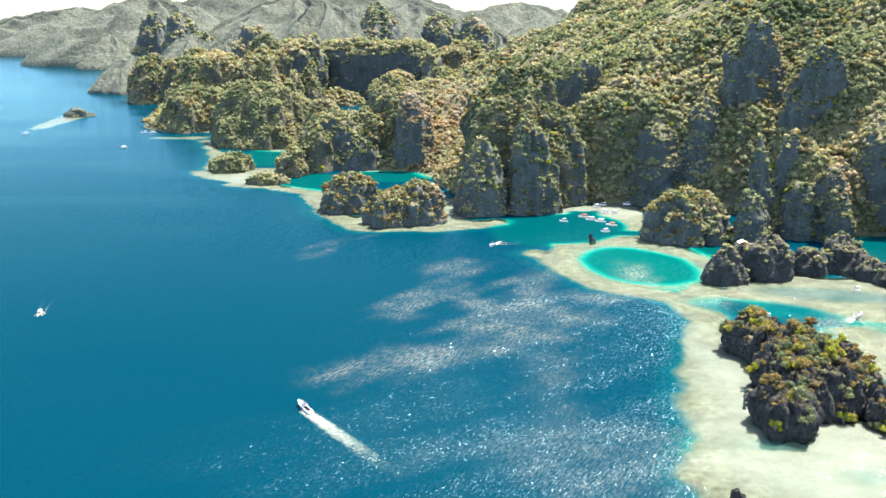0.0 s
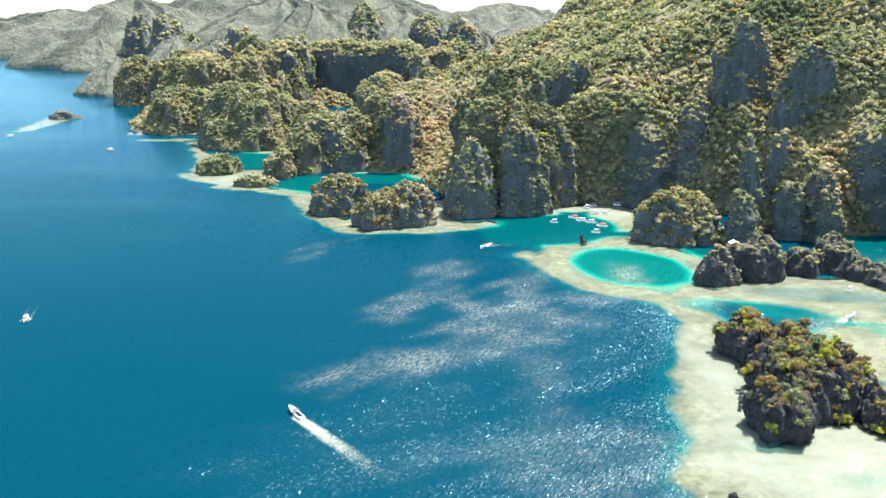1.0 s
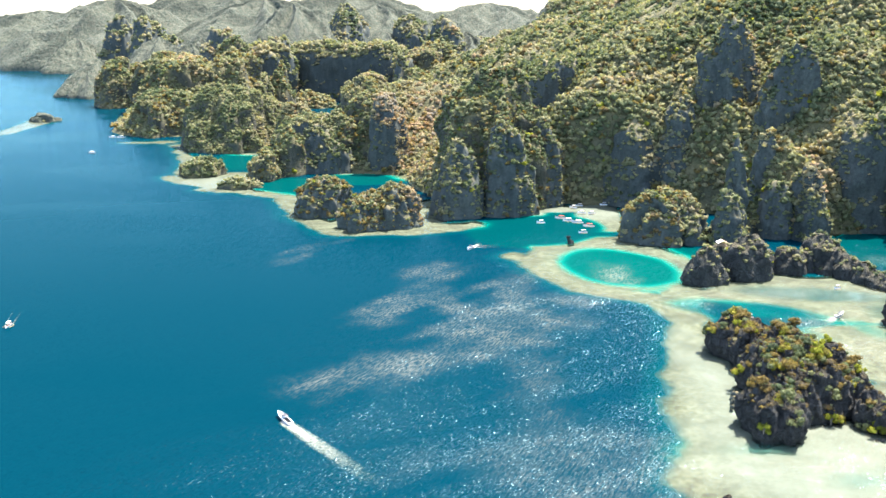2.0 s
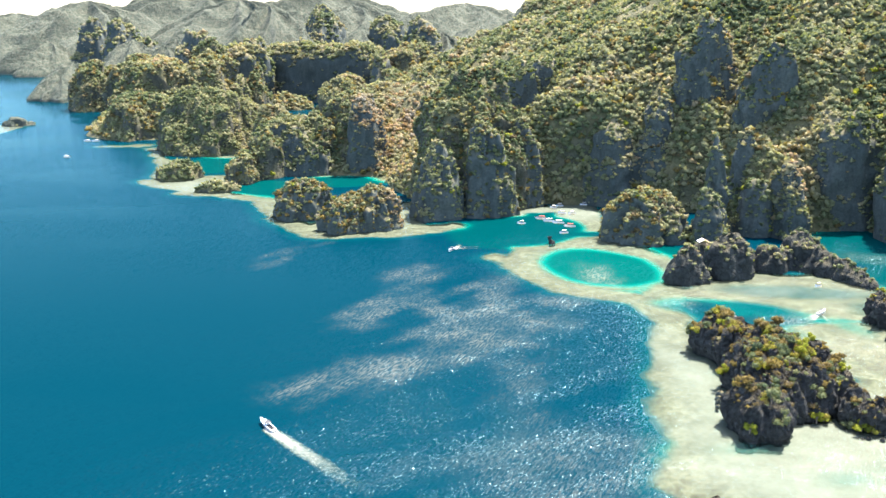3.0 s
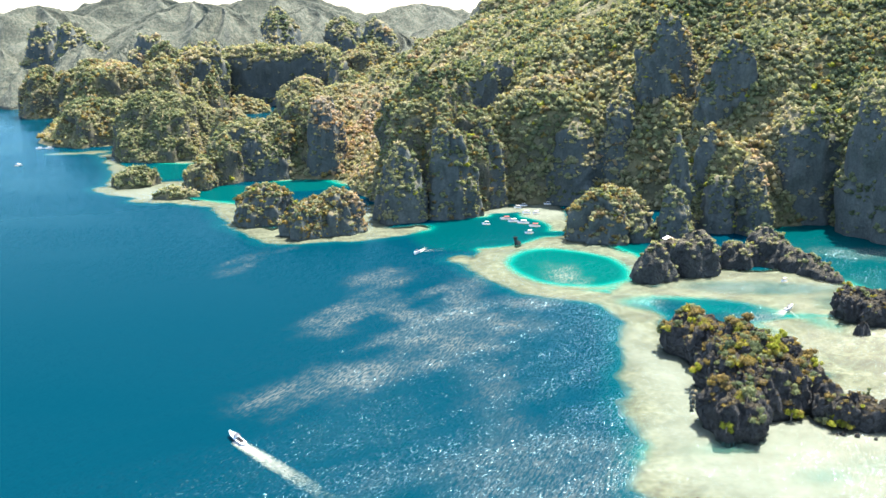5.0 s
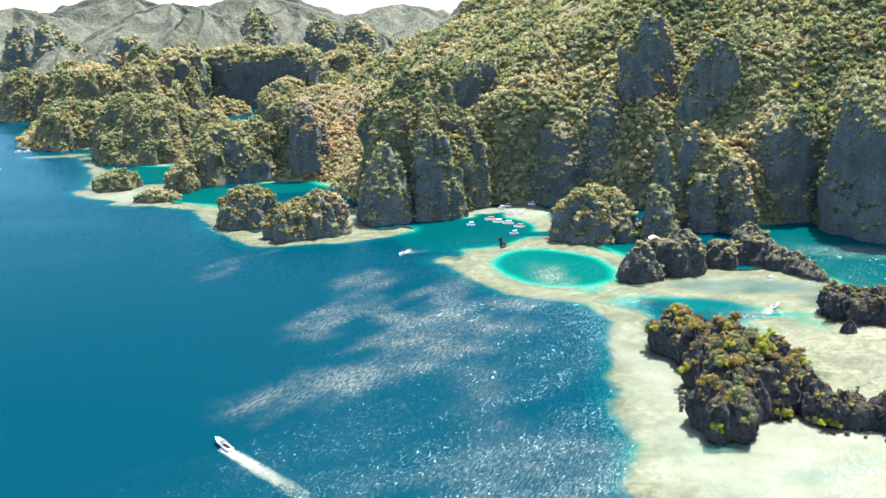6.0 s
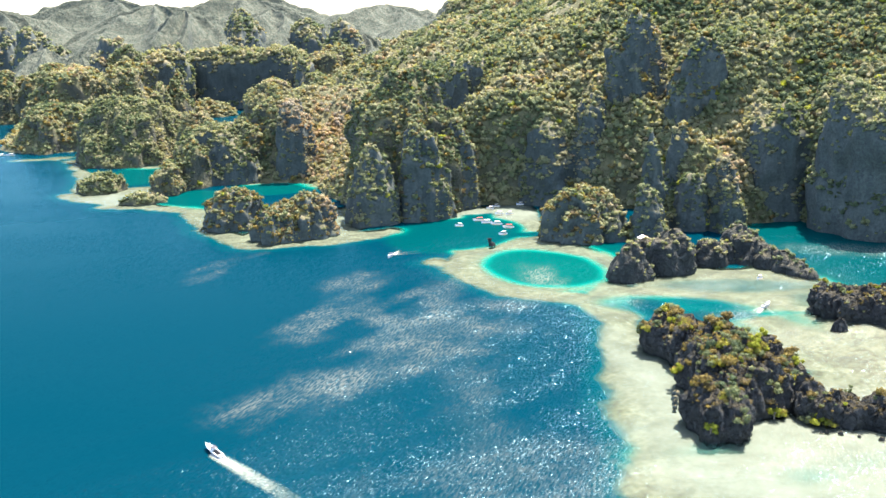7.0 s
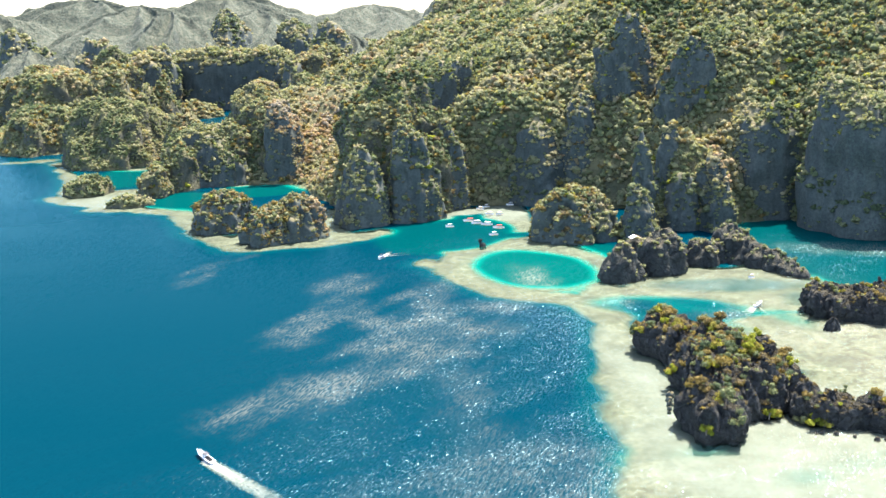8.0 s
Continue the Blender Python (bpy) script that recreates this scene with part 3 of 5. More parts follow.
BEACH_REEF = [(100, 640, 145, 645, 12, 13), (145, 645, 160, 595, 12, 9), (136, 690, 140, 765, 14, 18), (142, 766, 100, 757, 16, 10), (100, 757, 88, 740, 8, 5)]     # the beach behind the moored boats
WEST_REEF = [(34, 705, 0, 692, 14, 12), (0, 690, -55, 690, 12, 12), (-55, 690, -96, 755, 9, 8), (-98, 765, -112, 832, 8, 9), (-112, 832, -165, 875, 9, 9), (-165, 875, -235, 950, 11, 13), (-228, 960, -250, 1075, 8, 7), (-250, 1075, -292, 1205, 6, 7), (-20, 950, 5, 905, 12, 10), (-75, 958, -30, 958, 6, 8), (-185, 1112, -165, 1112, 14, 14), (-560, 1350, -570, 1520, 12, 22), (-208, 948, -170, 950, 26, 26), (-182, 880, -160, 870, 16, 12), (-200, 1112, -175, 1116, 10, 12), (-312, 1232, -362, 1232, 16, 8), (2, 716, 14, 738, 14, 16), (8, 742, 12, 792, 16, 16), (-56, 728, -50, 735, 8, 10)]     # the reef edge along the western coves


def depth_of(X, Y):
    """Water depth in metres: reef flats and sand bars, lagoon basins in them, the drop-off outside."""
    w = fbm2(X, Y, 26, 4, 3.0) * 7 + fbm2(X, Y, 7, 3, 5.0) * 2
    flat = np.full(X.shape, 1e3)
    for bar in itertools.chain(ISLET_REEF, RING_REEF, CHANNEL_REEF, BEACH_REEF, WEST_REEF):
        flat = np.minimum(flat, capsule(X, Y, *bar))
    flat = flat + w
    d = 0.65 + step(flat, -2, 7) * 8 + step(flat, 2, 22) * 23
    shoal = step(-flat, 0, 14)
    d = d - 0.15 * shoal
    silt = np.zeros(X.shape)
    for cx, cy, rx, ry, turn, deep, milky in itertools.chain(LAGOONS, SHALLOW_POOLS):
        o = oval(X, Y, cx, cy, rx, ry, turn) + 0.3 * w
        basin = step(-o, -4, 8)
        d = np.maximum(d, 0.5 + deep * basin)
        silt = np.maximum(silt, milky * step(-o, -14, -4))
    return d, silt


# lagoon basins: centre, half axes, turn, depth, how milky the water is
LAGOONS = [(120, 577, 33, 48, 14, 10.5, 1.0), (88, 686, 42, 52, -32, 15.0, 0.7), (169, 482, 40, 17, -27, 7.5, 0.25), (147, 504, 11, 5, -15, 2.2, 0.6), (-113, 884, 25, 42, 20, 8.0, 1.0), (-50, 925, 34, 28, 0, 7.0, 1.0), (-193, 1054, 23, 48, 6, 5.0, 1.0), (325, 600, 50, 66, 12, 17.0, 0.75), (306, 512, 42, 44, 0, 16.0, 0.75)]
# the one at 118, 321 puts the islet's foot shadow into the water colour
SHALLOW_POOLS = [(181, 452, 6, 22, 24, 3.5, 0.4), (215, 450, 7, 18, 10, 2.5, 0.6), (118, 321, 12, 5, 0, 2.0, 0.5), (142, 295, 12, 7, 0, 1.7, 0.15), (163, 300, 26, 8, 8, 1.0, 0.35), (168, 607, 8, 15, 20, 3.0, 1.0), (214, 510, 50, 15, -16, 2.9, 0.0), (238, 474, 14, 20, 0, 2.0, 0.0)]


def spread(below, lo, hi, cell, above, far, growth):
    """Grid lines: fine from lo to hi, coarser from below to lo and from hi to above, ever wider outside."""
    coarse = 3.2 * cell
    mid = np.concatenate([np.arange(below, lo - 0.5 * coarse, coarse), np.arange(lo, hi, cell), np.arange(hi, above + 0.5 * coarse, coarse)])
    left, right, s = [mid[0]], [mid[-1]], coarse
    while left[-1] > -far or right[-1] < far:
        s *= growth
        left.append(left[-1] - s), right.append(right[-1] + s)
    return np.concatenate([np.array(left[:0:-1]), mid, np.array(right[1:])])


# lanes of painted glitter where gusts ruffle the water: from x, y to x, y, half widths
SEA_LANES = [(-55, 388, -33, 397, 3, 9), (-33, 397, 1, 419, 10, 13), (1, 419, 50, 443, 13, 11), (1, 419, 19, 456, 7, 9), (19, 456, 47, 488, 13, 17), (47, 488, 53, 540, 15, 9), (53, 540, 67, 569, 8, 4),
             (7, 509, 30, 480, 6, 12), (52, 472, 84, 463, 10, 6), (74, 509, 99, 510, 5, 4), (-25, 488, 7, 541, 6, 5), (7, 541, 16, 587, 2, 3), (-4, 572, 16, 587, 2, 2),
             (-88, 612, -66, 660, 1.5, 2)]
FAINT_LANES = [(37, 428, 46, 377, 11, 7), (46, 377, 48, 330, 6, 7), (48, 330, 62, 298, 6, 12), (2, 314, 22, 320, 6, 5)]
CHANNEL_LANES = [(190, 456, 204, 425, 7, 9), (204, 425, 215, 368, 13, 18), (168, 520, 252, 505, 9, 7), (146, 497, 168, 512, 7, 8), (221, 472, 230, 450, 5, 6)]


def gust_of(X, Y):
    """How ruffled the water is, and where pale glitter is painted along the gusts' lanes."""
    u, v = X * 0.87 + Y * 0.49, -X * 0.49 + Y * 0.87
    g = fbm(np.stack([u.ravel() / 75, v.ravel() / 17, np.full(X.size, 2.2)], 1), 5).reshape(X.shape)
    breeze = step(X * 0.8 - Y * 0.35, -250, -80) * step(-Y, -850, -480)
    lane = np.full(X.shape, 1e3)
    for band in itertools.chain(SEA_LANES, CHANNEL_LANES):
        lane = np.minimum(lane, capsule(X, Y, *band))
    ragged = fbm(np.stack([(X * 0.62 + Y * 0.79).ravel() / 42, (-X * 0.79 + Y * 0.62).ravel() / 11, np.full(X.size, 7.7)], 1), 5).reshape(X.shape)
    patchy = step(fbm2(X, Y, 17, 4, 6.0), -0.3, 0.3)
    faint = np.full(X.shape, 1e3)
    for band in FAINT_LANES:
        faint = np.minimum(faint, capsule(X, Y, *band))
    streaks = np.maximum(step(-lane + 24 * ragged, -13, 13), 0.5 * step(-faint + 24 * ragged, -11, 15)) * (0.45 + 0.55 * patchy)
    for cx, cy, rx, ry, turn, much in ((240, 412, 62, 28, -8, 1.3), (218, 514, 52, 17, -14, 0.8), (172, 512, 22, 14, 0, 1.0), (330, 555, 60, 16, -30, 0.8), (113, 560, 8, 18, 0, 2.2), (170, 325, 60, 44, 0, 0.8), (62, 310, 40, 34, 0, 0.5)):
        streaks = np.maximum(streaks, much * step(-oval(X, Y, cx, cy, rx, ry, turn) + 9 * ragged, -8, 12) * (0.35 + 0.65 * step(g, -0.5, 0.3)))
    breeze = breeze * (1 - 0.4 * (X > 150)) * (0.45 + 0.55 * step(DEPTH, 1.0, 6.0)) * (1 - 0.75 * SILT * (X < 270))      # the flats and lagoons lie calmer
    slick = step(fbm(np.stack([X.ravel() / 260, Y.ravel() / 110, np.full(X.size, 4.4)], 1), 3).reshape(X.shape), -0.25, 0.25)
    return 0.12 + 0.14 * slick + (0.66 + 0.2 * step(-Y, -430, -300)) * breeze * step(g, -0.8, 0.4) + 0.1 * streaks, streaks


gx, gy = spread(-620, -280, 400, 3.1, 420, 9000, 1.25), spread(235, 255, 1080, 3.2, 1560, 9000, 1.25)
GX, GY = np.meshgrid(gx, gy, indexing="ij")
DEPTH, SILT = depth_of(GX, GY)
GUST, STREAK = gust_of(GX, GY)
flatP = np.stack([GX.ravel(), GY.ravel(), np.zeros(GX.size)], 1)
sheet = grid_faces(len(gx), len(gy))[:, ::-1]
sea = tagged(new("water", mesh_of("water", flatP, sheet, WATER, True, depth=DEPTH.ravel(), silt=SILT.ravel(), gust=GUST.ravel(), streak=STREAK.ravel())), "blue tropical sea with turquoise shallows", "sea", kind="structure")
sea.visible_shadow = False      # daylight reaches the bottom
bx, by = spread(-620, -280, 400, 5.6, 420, 9000, 1.25), spread(235, 255, 1100, 6.0, 1560, 9000, 1.25)
BX, BY = np.meshgrid(bx, by, indexing="ij")
bedP = np.stack([BX.ravel(), BY.ravel(), -4.0 * (1 - np.exp(-depth_of(BX, BY)[0].ravel() / 4.0))], 1)
SAND = np.zeros(BX.shape)
for cx, cy, rx, ry in ((155, 315, 62, 55), (122, 392, 14, 58), (130, 745, 40, 30), (-190, 920, 30, 30), (300, 655, 40, 20)):
    SAND = np.maximum(SAND, step(-oval(BX, BY, cx, cy, rx, ry) + 8 * fbm2(BX, BY, 20, 3, 8.0), -12, 14))
tagged(new("ground", mesh_of("ground", bedP, grid_faces(len(bx), len(by))[:, ::-1], SEABED, True, sand=SAND.ravel())), "pale sand and coral seabed under the sea", "seabed", kind="structure")


# ================= mainland hill =================
def sheer_of(X, Y):
    """Where the foot of the slope is a cliff."""
    return np.maximum(np.exp(-((X - 172) / 24) ** 2), step(X, 298, 322)) * (Y < 830)


def mainland(X, Y):
    def dome(cx, cy, rx, ry, h, turn=0, p=2.0, q=1.0):
        c, s = math.cos(radians(turn)), math.sin(radians(turn))
        u, v = ((X - cx) * c + (Y - cy) * s) / rx, (-(X - cx) * s + (Y - cy) * c) / ry
        return h * np.clip(1 - np.hypot(u, v) ** p, 0, 1) ** q - 40 * np.clip(np.hypot(u, v) - 1, 0, 1)
    # the forested slope: a bench of cliffs along the lagoons, then an even slope up to the ridge
    west = np.minimum((X - 185) * 0.37 + (Y - 778) * 0.93, (X - 92) * 1.1)
    east = np.minimum((Y - 680) + (X - 300) * 0.1, (X - 258) * 1.2)
    south = np.minimum((X - 352) * 0.9 + (Y - 600) * 0.3, (Y - 545) * 1.5)
    d = np.maximum(np.maximum(west, east), south)
    ridge = 92 + 0.44 * (X - 90)
    d = d + fbm2(X, Y, 45, 3, 21.0) * 16
    sheer = sheer_of(X, Y)
    foot = (26 + 10 * step(X, 140, 195)) * (1 - sheer) + 16 * sheer
    Z = 70 * np.clip(step(d, -15, 3) * sheer + (1 - sheer) * np.clip(1 + (d - 4) / foot, 0, 1) ** 0.8, 0, 1) + 0.68 * np.clip(d, 0, 1000)
    Z = Z + 8 * step(d, 20, 60)
    for cx, cy, rx, ry, deep in ((275, 704, 34, 22, 14), (128, 874, 40, 30, 48)):      # hollows under the bare cliffs
        Z = Z - deep * np.exp(-((X - cx) / rx) ** 2 - ((Y - cy) / ry) ** 2)
    Z = -np.logaddexp(-Z / 10, -ridge / 10) * 10
    Z = np.where(d < -8 - foot, -30, Z)
    for m in (dome(90, 900, 100, 120, 60, 0, 2.4), dome(-20, 1090, 80, 110, 60, 0, 2), dome(40, 1130, 200, 200, 80, 0, 2), dome(-190, 1260, 100, 90, 45, 0, 2), dome(-330, 1450, 110, 170, 50, 0, 2)):
        Z = np.logaddexp(Z / 8, m / 8) * 8
    Z = Z + np.clip(Z, 0, 60) / 60 * (fbm2(X, Y, 60, 4, 9.0) * 20 + fbm2(X, Y, 16, 3, 11.0) * 4)
    return Z - 5.0


mx, my = np.arange(-420, 960, 4.6), np.arange(540, 1640, 4.8)
MX, MY = np.meshgrid(mx, my, indexing="ij")
MZ = mainland(MX, MY)
MP = np.stack([MX.ravel(), MY.ravel(), MZ.ravel()], 1)
MF = grid_faces(len(mx), len(my))[:, ::-1]
MF = MF[(MP[MF, 2] > -4.5).any(1)]
hill = thing("mainland_hill", 0, 0, 0, "steep forested limestone hill above the lagoons", "hill", kind="structure")
part("hillside", mesh_of("hillside", MP, MF, SCRUB_SLOPE), hill)


def forest_chance(p, n):
    near = (p[:, 1] < 1120) & (p[:, 0] < 500)
    # slopes turned away from the camera's view carry few trees
    camera_facing = step(-0.25 * n[:, 0] - n[:, 1] + 0.25 * n[:, 2], -0.2, 0.1)
    top = p[:, 2] > 92 + 0.44 * (p[:, 0] - 90) - 6
    return np.where(near, np.where(top, 0.3, 1.0), 0.22 * (p[:, 0] < 420)) * (0.5 + 0.5 * step(n[:, 2], 0.1, 0.25)) * step(p[:, 2], 0, 3) * (0.08 + 0.92 * camera_facing)


pts, nrm, rs = scatter(MP, MF, 0.085, 5, forest_chance)
wide = np.where((pts[:, 1] < 1120) & (pts[:, 0] < 500), 1.0, 1.35)
v, f, t = small_crowns(pts, 2.35 * wide * np.clip(rs.lognormal(0, 0.3, len(pts)), 0.4, 1.6), np.where(rs.rand(len(pts)) < 0.08, rs.uniform(0.955, 0.978, len(pts)), leaf_tints(pts, rs, 0.0)), 5, 4, 0.9, 0.7)
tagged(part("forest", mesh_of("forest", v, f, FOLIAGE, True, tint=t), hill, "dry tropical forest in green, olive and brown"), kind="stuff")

# ================= karst towers =================
HILL = "forested limestone karst hill with dark bare cliffs"
PEAK = "high limestone peak with scrub and sheer dark faces"
FARHILL = dict(cell=5.0, size=3.0, trees=0.05, leaves=3, rock=SCRUB_SLOPE, cliff=0.8, dry=0.0, twigs=0.16)
WOODED = dict(rock=SCRUB_SLOPE, cliff=0.95, flute=0.7, dry=-0.12, twigs=0.16)
SLAB = dict(rough=0.2, flute=0.34, lobes=0.18, cliff=0.03, line=(0.12, 0.4), flank=0.85)
BUTTRESS = dict(SLAB, rough=0.28, flute=0.6, lobes=0.24, cliff=0.16, flank=1.0, twigs=0.15)
karst("karst_headland", "low scrub-topped limestone headland at the reef edge", -73, 761, 24, 23, 28, rough=0.36, lobes=0.3, p=2.3, q=1.5, cell=1.6, group="headland", cliff=0.3, size=1.5, trees=0.18, line=(0.2, 0.5), flute=0.6, dry=-0.15, flank=0.5, twigs=0.35)
karst("karst_headland", "low scrub-covered limestone headland at the reef edge", -36, 711, 21, 21, 24, rough=0.42, lobes=0.34, p=2.3, q=1.5, cell=1.6, group="headland", cliff=0.42, size=1.5, trees=0.18, flute=0.8, flank=0.9, line=(0.15, 0.45), dry=0.0, twigs=0.4, more=((18, 2, 22, 21, 30, 0, 2.2, 1.4), (4, -4, 16, 17, 21, 30, 2.4, 1.5)))
karst("rock_islet", "low wooded rock islet on the reef", -212, 968, 23, 22, 17, size=2.0, trees=0.1, rock=SCRUB_SLOPE)
karst("rock_islet", "low wooded rock islet on the reef", -162, 886, 19, 12, 8, size=2.0, trees=0.1, rock=SCRUB_SLOPE)
karst("karst_hill", HILL, -144, 938, 17, 26, 27, **WOODED, more=((18, 28, 21, 28, 43, 0, 2.1, 1.4),))
karst("karst_hill", "dark limestone hill with a wooded top above the cove", -100, 1002, 46, 48, 50, p=2.6, q=1.5, cliff=0.12, flute=0.4, rough=0.24, line=(0.3, 0.55), dry=-0.1)
karst("karst_hill", "sheer dark slab on the flank of the peak", -29, 980, 22, 32, 72, p=2.8, q=1.8, **SLAB)
karst("karst_hill", PEAK, -45, 1060, 52, 84, 92, p=1.9, q=1.3, **WOODED, more=((-30, -55, 34, 34, 50, 0, 2.2, 1.5),))
karst("karst_hill", HILL, -335, 1345, 60, 72, 54, p=2.2, q=1.4, cell=3, size=2.6, trees=0.06, leaves=4, **WOODED)
karst("karst_hill", HILL, -220, 1192, 62, 76, 68, p=2.3, q=1.5, cell=2.6, rock=SCRUB_SLOPE, cliff=0.8, flute=0.7, more=((44, 22, 30, 46, 56, 0, 2.6, 1.7), (-34, 8, 30, 50, 46, 0, 2.4, 1.6)))
karst("karst_hill", HILL, -132, 1110, 26, 40, 54, **WOODED)
karst("karst_hill", HILL, -513, 1790, 54, 80, 80, **FARHILL)
karst("karst_hill", HILL, -405, 1670, 70, 90, 90, **FARHILL)
karst("karst_hill", HILL, -276, 1520, 58, 80, 100, **FARHILL)
karst("karst_hill", HILL, -352, 1510, 66, 90, 96, **FARHILL)
karst("karst_hill", "long vertical limestone cliff with a wooded top", -262, 1800, 58, 45, 100, p=5, q=4, cell=4, size=4.0, trees=0.03, **SLAB)
karst("karst_hill", "long vertical limestone cliff with a wooded top", -110, 1850, 112, 60, 100, p=6, q=5, cell=4, size=4.0, trees=0.03, **SLAB)
karst("karst_hill", HILL, -309, 1740, 36, 50, 108, p=3.0, q=1.8, **FARHILL)
karst("karst_hill", HILL, 22, 1700, 80, 120, 108, p=2, q=1.2, **FARHILL)
karst("karst_hill", HILL, 10, 1600, 60, 80, 62, p=2, q=1.2, **FARHILL)
karst("karst_hill", HILL, -216, 1610, 26, 36, 74, p=2, q=1.3, **FARHILL)
karst("karst_hill", HILL, -180, 1690, 50, 40, 24, p=2, q=1.3, **FARHILL)
karst("karst_hill", HILL, 256, 1590, 85, 110, 166, p=2.2, q=1.3, **FARHILL)
karst("karst_hill", PEAK, 71, 834, 54, 84, 106, p=1.9, q=1.15, **WOODED)
karst("karst_hill", "pointed dark limestone buttress under the peak", 31, 748, 22, 27, 55, p=2.0, q=1.15, rough=0.2, flute=0.4, cliff=0.3)
karst("karst_hill", "sheer dark limestone buttress under the peak", 69, 755, 22, 28, 70, p=2.1, q=1.25, **BUTTRESS)
karst("karst_hill", "sheer dark limestone buttress under the peak", 104, 793, 17, 26, 66, p=2.1, q=1.3, **BUTTRESS)
karst("karst_hill", "bare dark cliff among the trees", 131, 908, 29, 22, 106, p=4.5, q=3.2, **SLAB)
karst("karst_hill", "tall dark limestone cliff below the forest", 177, 785, 31, 27, 68, p=2.2, q=1.3, **SLAB)
karst("karst_hill", "tall dark limestone cliff below the forest", 208, 772, 21, 24, 86, p=2.1, q=1.25, **BUTTRESS)
karst("karst_hill", "bare dark cliff among the trees", 249, 792, 34, 30, 134, p=2.7, q=1.8, **BUTTRESS)
karst("karst_hill", "bare dark cliff among the trees", 283, 744, 31, 28, 118, p=2.7, q=1.8, **BUTTRESS)
karst("karst_pinnacle", "grey bare limestone pinnacle with scrub on top", 244, 654, 15, 15, 37, p=2.6, q=1.6, cell=1.6, **SLAB)
karst("karst_pinnacle", "grey bare limestone pinnacle with scrub on top", 246, 680, 14, 18, 66, p=2.4, q=1.5, cell=1.6, **BUTTRESS)
karst("karst_pinnacle", "thin leaning grey limestone pinnacle", 214, 650, 10, 13, 68, p=1.8, q=1.15, cell=1.6, cliff=0.1)
karst("karst_pinnacle", "scrub-covered limestone pinnacle with dry trees", 263, 646, 14, 18, 48, cliff=0.8, dry=0.15, cell=1.6)
karst("karst_pinnacle", "scrub-covered limestone pinnacle with dry trees", 203, 627, 13, 14, 34, cliff=0.6, cell=1.6, size=2.0, trees=0.08)
karst("karst_dome", "round limestone dome with a cap of dry scrub", 163, 650, 25.5, 22, 32, rough=0.42, lobes=0.32, p=2.6, q=1.6, cell=1.6, dry=0.15, twigs=0.35, trees=0.26, size=1.6, cliff=0.03, line=(0.22, 0.5), flute=0.4, flank=0.6)
karst("karst_dome", "low dark limestone dome beside the lagoon", 182, 641, 15, 15, 21, cell=1.6, cliff=0.1, size=2.0)
STACK = dict(rock=GREY_KARST, cell=1.2, trees=0.13, size=1.15, cliff=0.03, p=2.2, q=1.35, line=(0.45, 0.75), rough=0.3, flute=0.3, lobes=0.2, flank=0.5, bare=0.5)
karst("karst_pinnacle", "dark limestone stack at the waterline", 162, 541, 13.5, 13, 20, **STACK)
karst("karst_pinnacle", "dark limestone stack at the waterline", 190, 549, 14.5, 13, 25.5, **STACK)
karst("karst_pinnacle", "dark limestone stack at the waterline", 218, 558, 10.5, 10, 15, **STACK, more=((10, 3, 8, 8, 12, 0, 2.2, 1.4), (-12, 5, 9, 9, 13, 0, 2.2, 1.4)))
karst("karst_pinnacle", "dark limestone stack at the waterline", 240, 567, 14, 13, 20, **STACK)
karst("karst_pinnacle", "dark limestone ridge running into the sea", 243, 555, 11, 11, 15, **STACK, more=((5, -10, 9.5, 10, 12.5, 0, 2.2, 1.4), (9, -20, 8, 9.5, 10, 0, 2.2, 1.4), (12, -30, 6.5, 8.5, 7.5, 0, 2.2, 1.4), (14.5, -39, 5, 7, 4.5, 0, 2.2, 1.4)))
karst("karst_hill", "tall dark limestone cliff above the lagoon", 319, 684, 36, 32, 80, p=3.2, q=2.0, **SLAB)
karst("karst_hill", "tall dark limestone cliff above the lagoon", 372, 622, 50, 62, 92, p=3.6, q=2.6, **SLAB)
# distant ranges that close the view
def mountain(x, y, rx, ry, h, seed, spurs=7, sharp=0.8, label="distant limestone mountain with scrubby spurs and ravines"):
    """A far mountain: a peak with spurs running down from it and ravines between them."""
    ns, nt = 46, 140
    rho, th = np.linspace(1.0, 0.0, ns)[:, None], np.linspace(0, 2 * np.pi, nt, endpoint=False)[None]
    rho, th = np.broadcast_to(rho, (ns, nt)), np.broadcast_to(th, (ns, nt))
    X, Y = np.cos(th) * rho, np.sin(th) * rho
    near = np.stack([X.ravel() * 1.4, Y.ravel() * 1.4, np.full(X.size, seed * 2.7)], 1)
    bend = th + 0.7 * perlin(near).reshape(X.shape) + 0.5 * rho
    spur = 1 - np.abs(np.sin(bend * spurs / 2 + seed)) ** 0.8
    fold = 1 - 2 * np.abs(perlin(near * 3.1 + 9)).reshape(X.shape)
    edge = 1 + 0.3 * fbm(np.stack([np.cos(th[0]), np.sin(th[0]), np.full(nt, seed)], 1) * 1.6, 3)[None]
    body = np.clip(1 - rho, 0, 1) ** sharp
    Z = h * (body + np.sin(np.pi * np.clip(rho, 0, 1)) * (0.2 * spur + 0.1 * fold - 0.1)) + h * 0.035 * fbm(near * 6, 3).reshape(X.shape) * (rho > 0.02)
    Z = Z + h * 0.05 * (0.5 - np.abs(perlin(near * 9 + 4)) - np.abs(perlin(near * 21 + 2)) * 0.5).reshape(X.shape) * (rho > 0.02)
    P = np.stack([(X * rx * edge).ravel(), (Y * ry * edge).ravel(), Z.ravel()], 1)
    P[:nt, 2] = -8.0
    root = thing("far_mountain", x, y, 0, label, "mountain", "far range")
    F = grid_faces(ns, nt, True)
    part("mountainside", mesh_of("mountainside", P, F, HAZED_SCRUB), root)
    return root


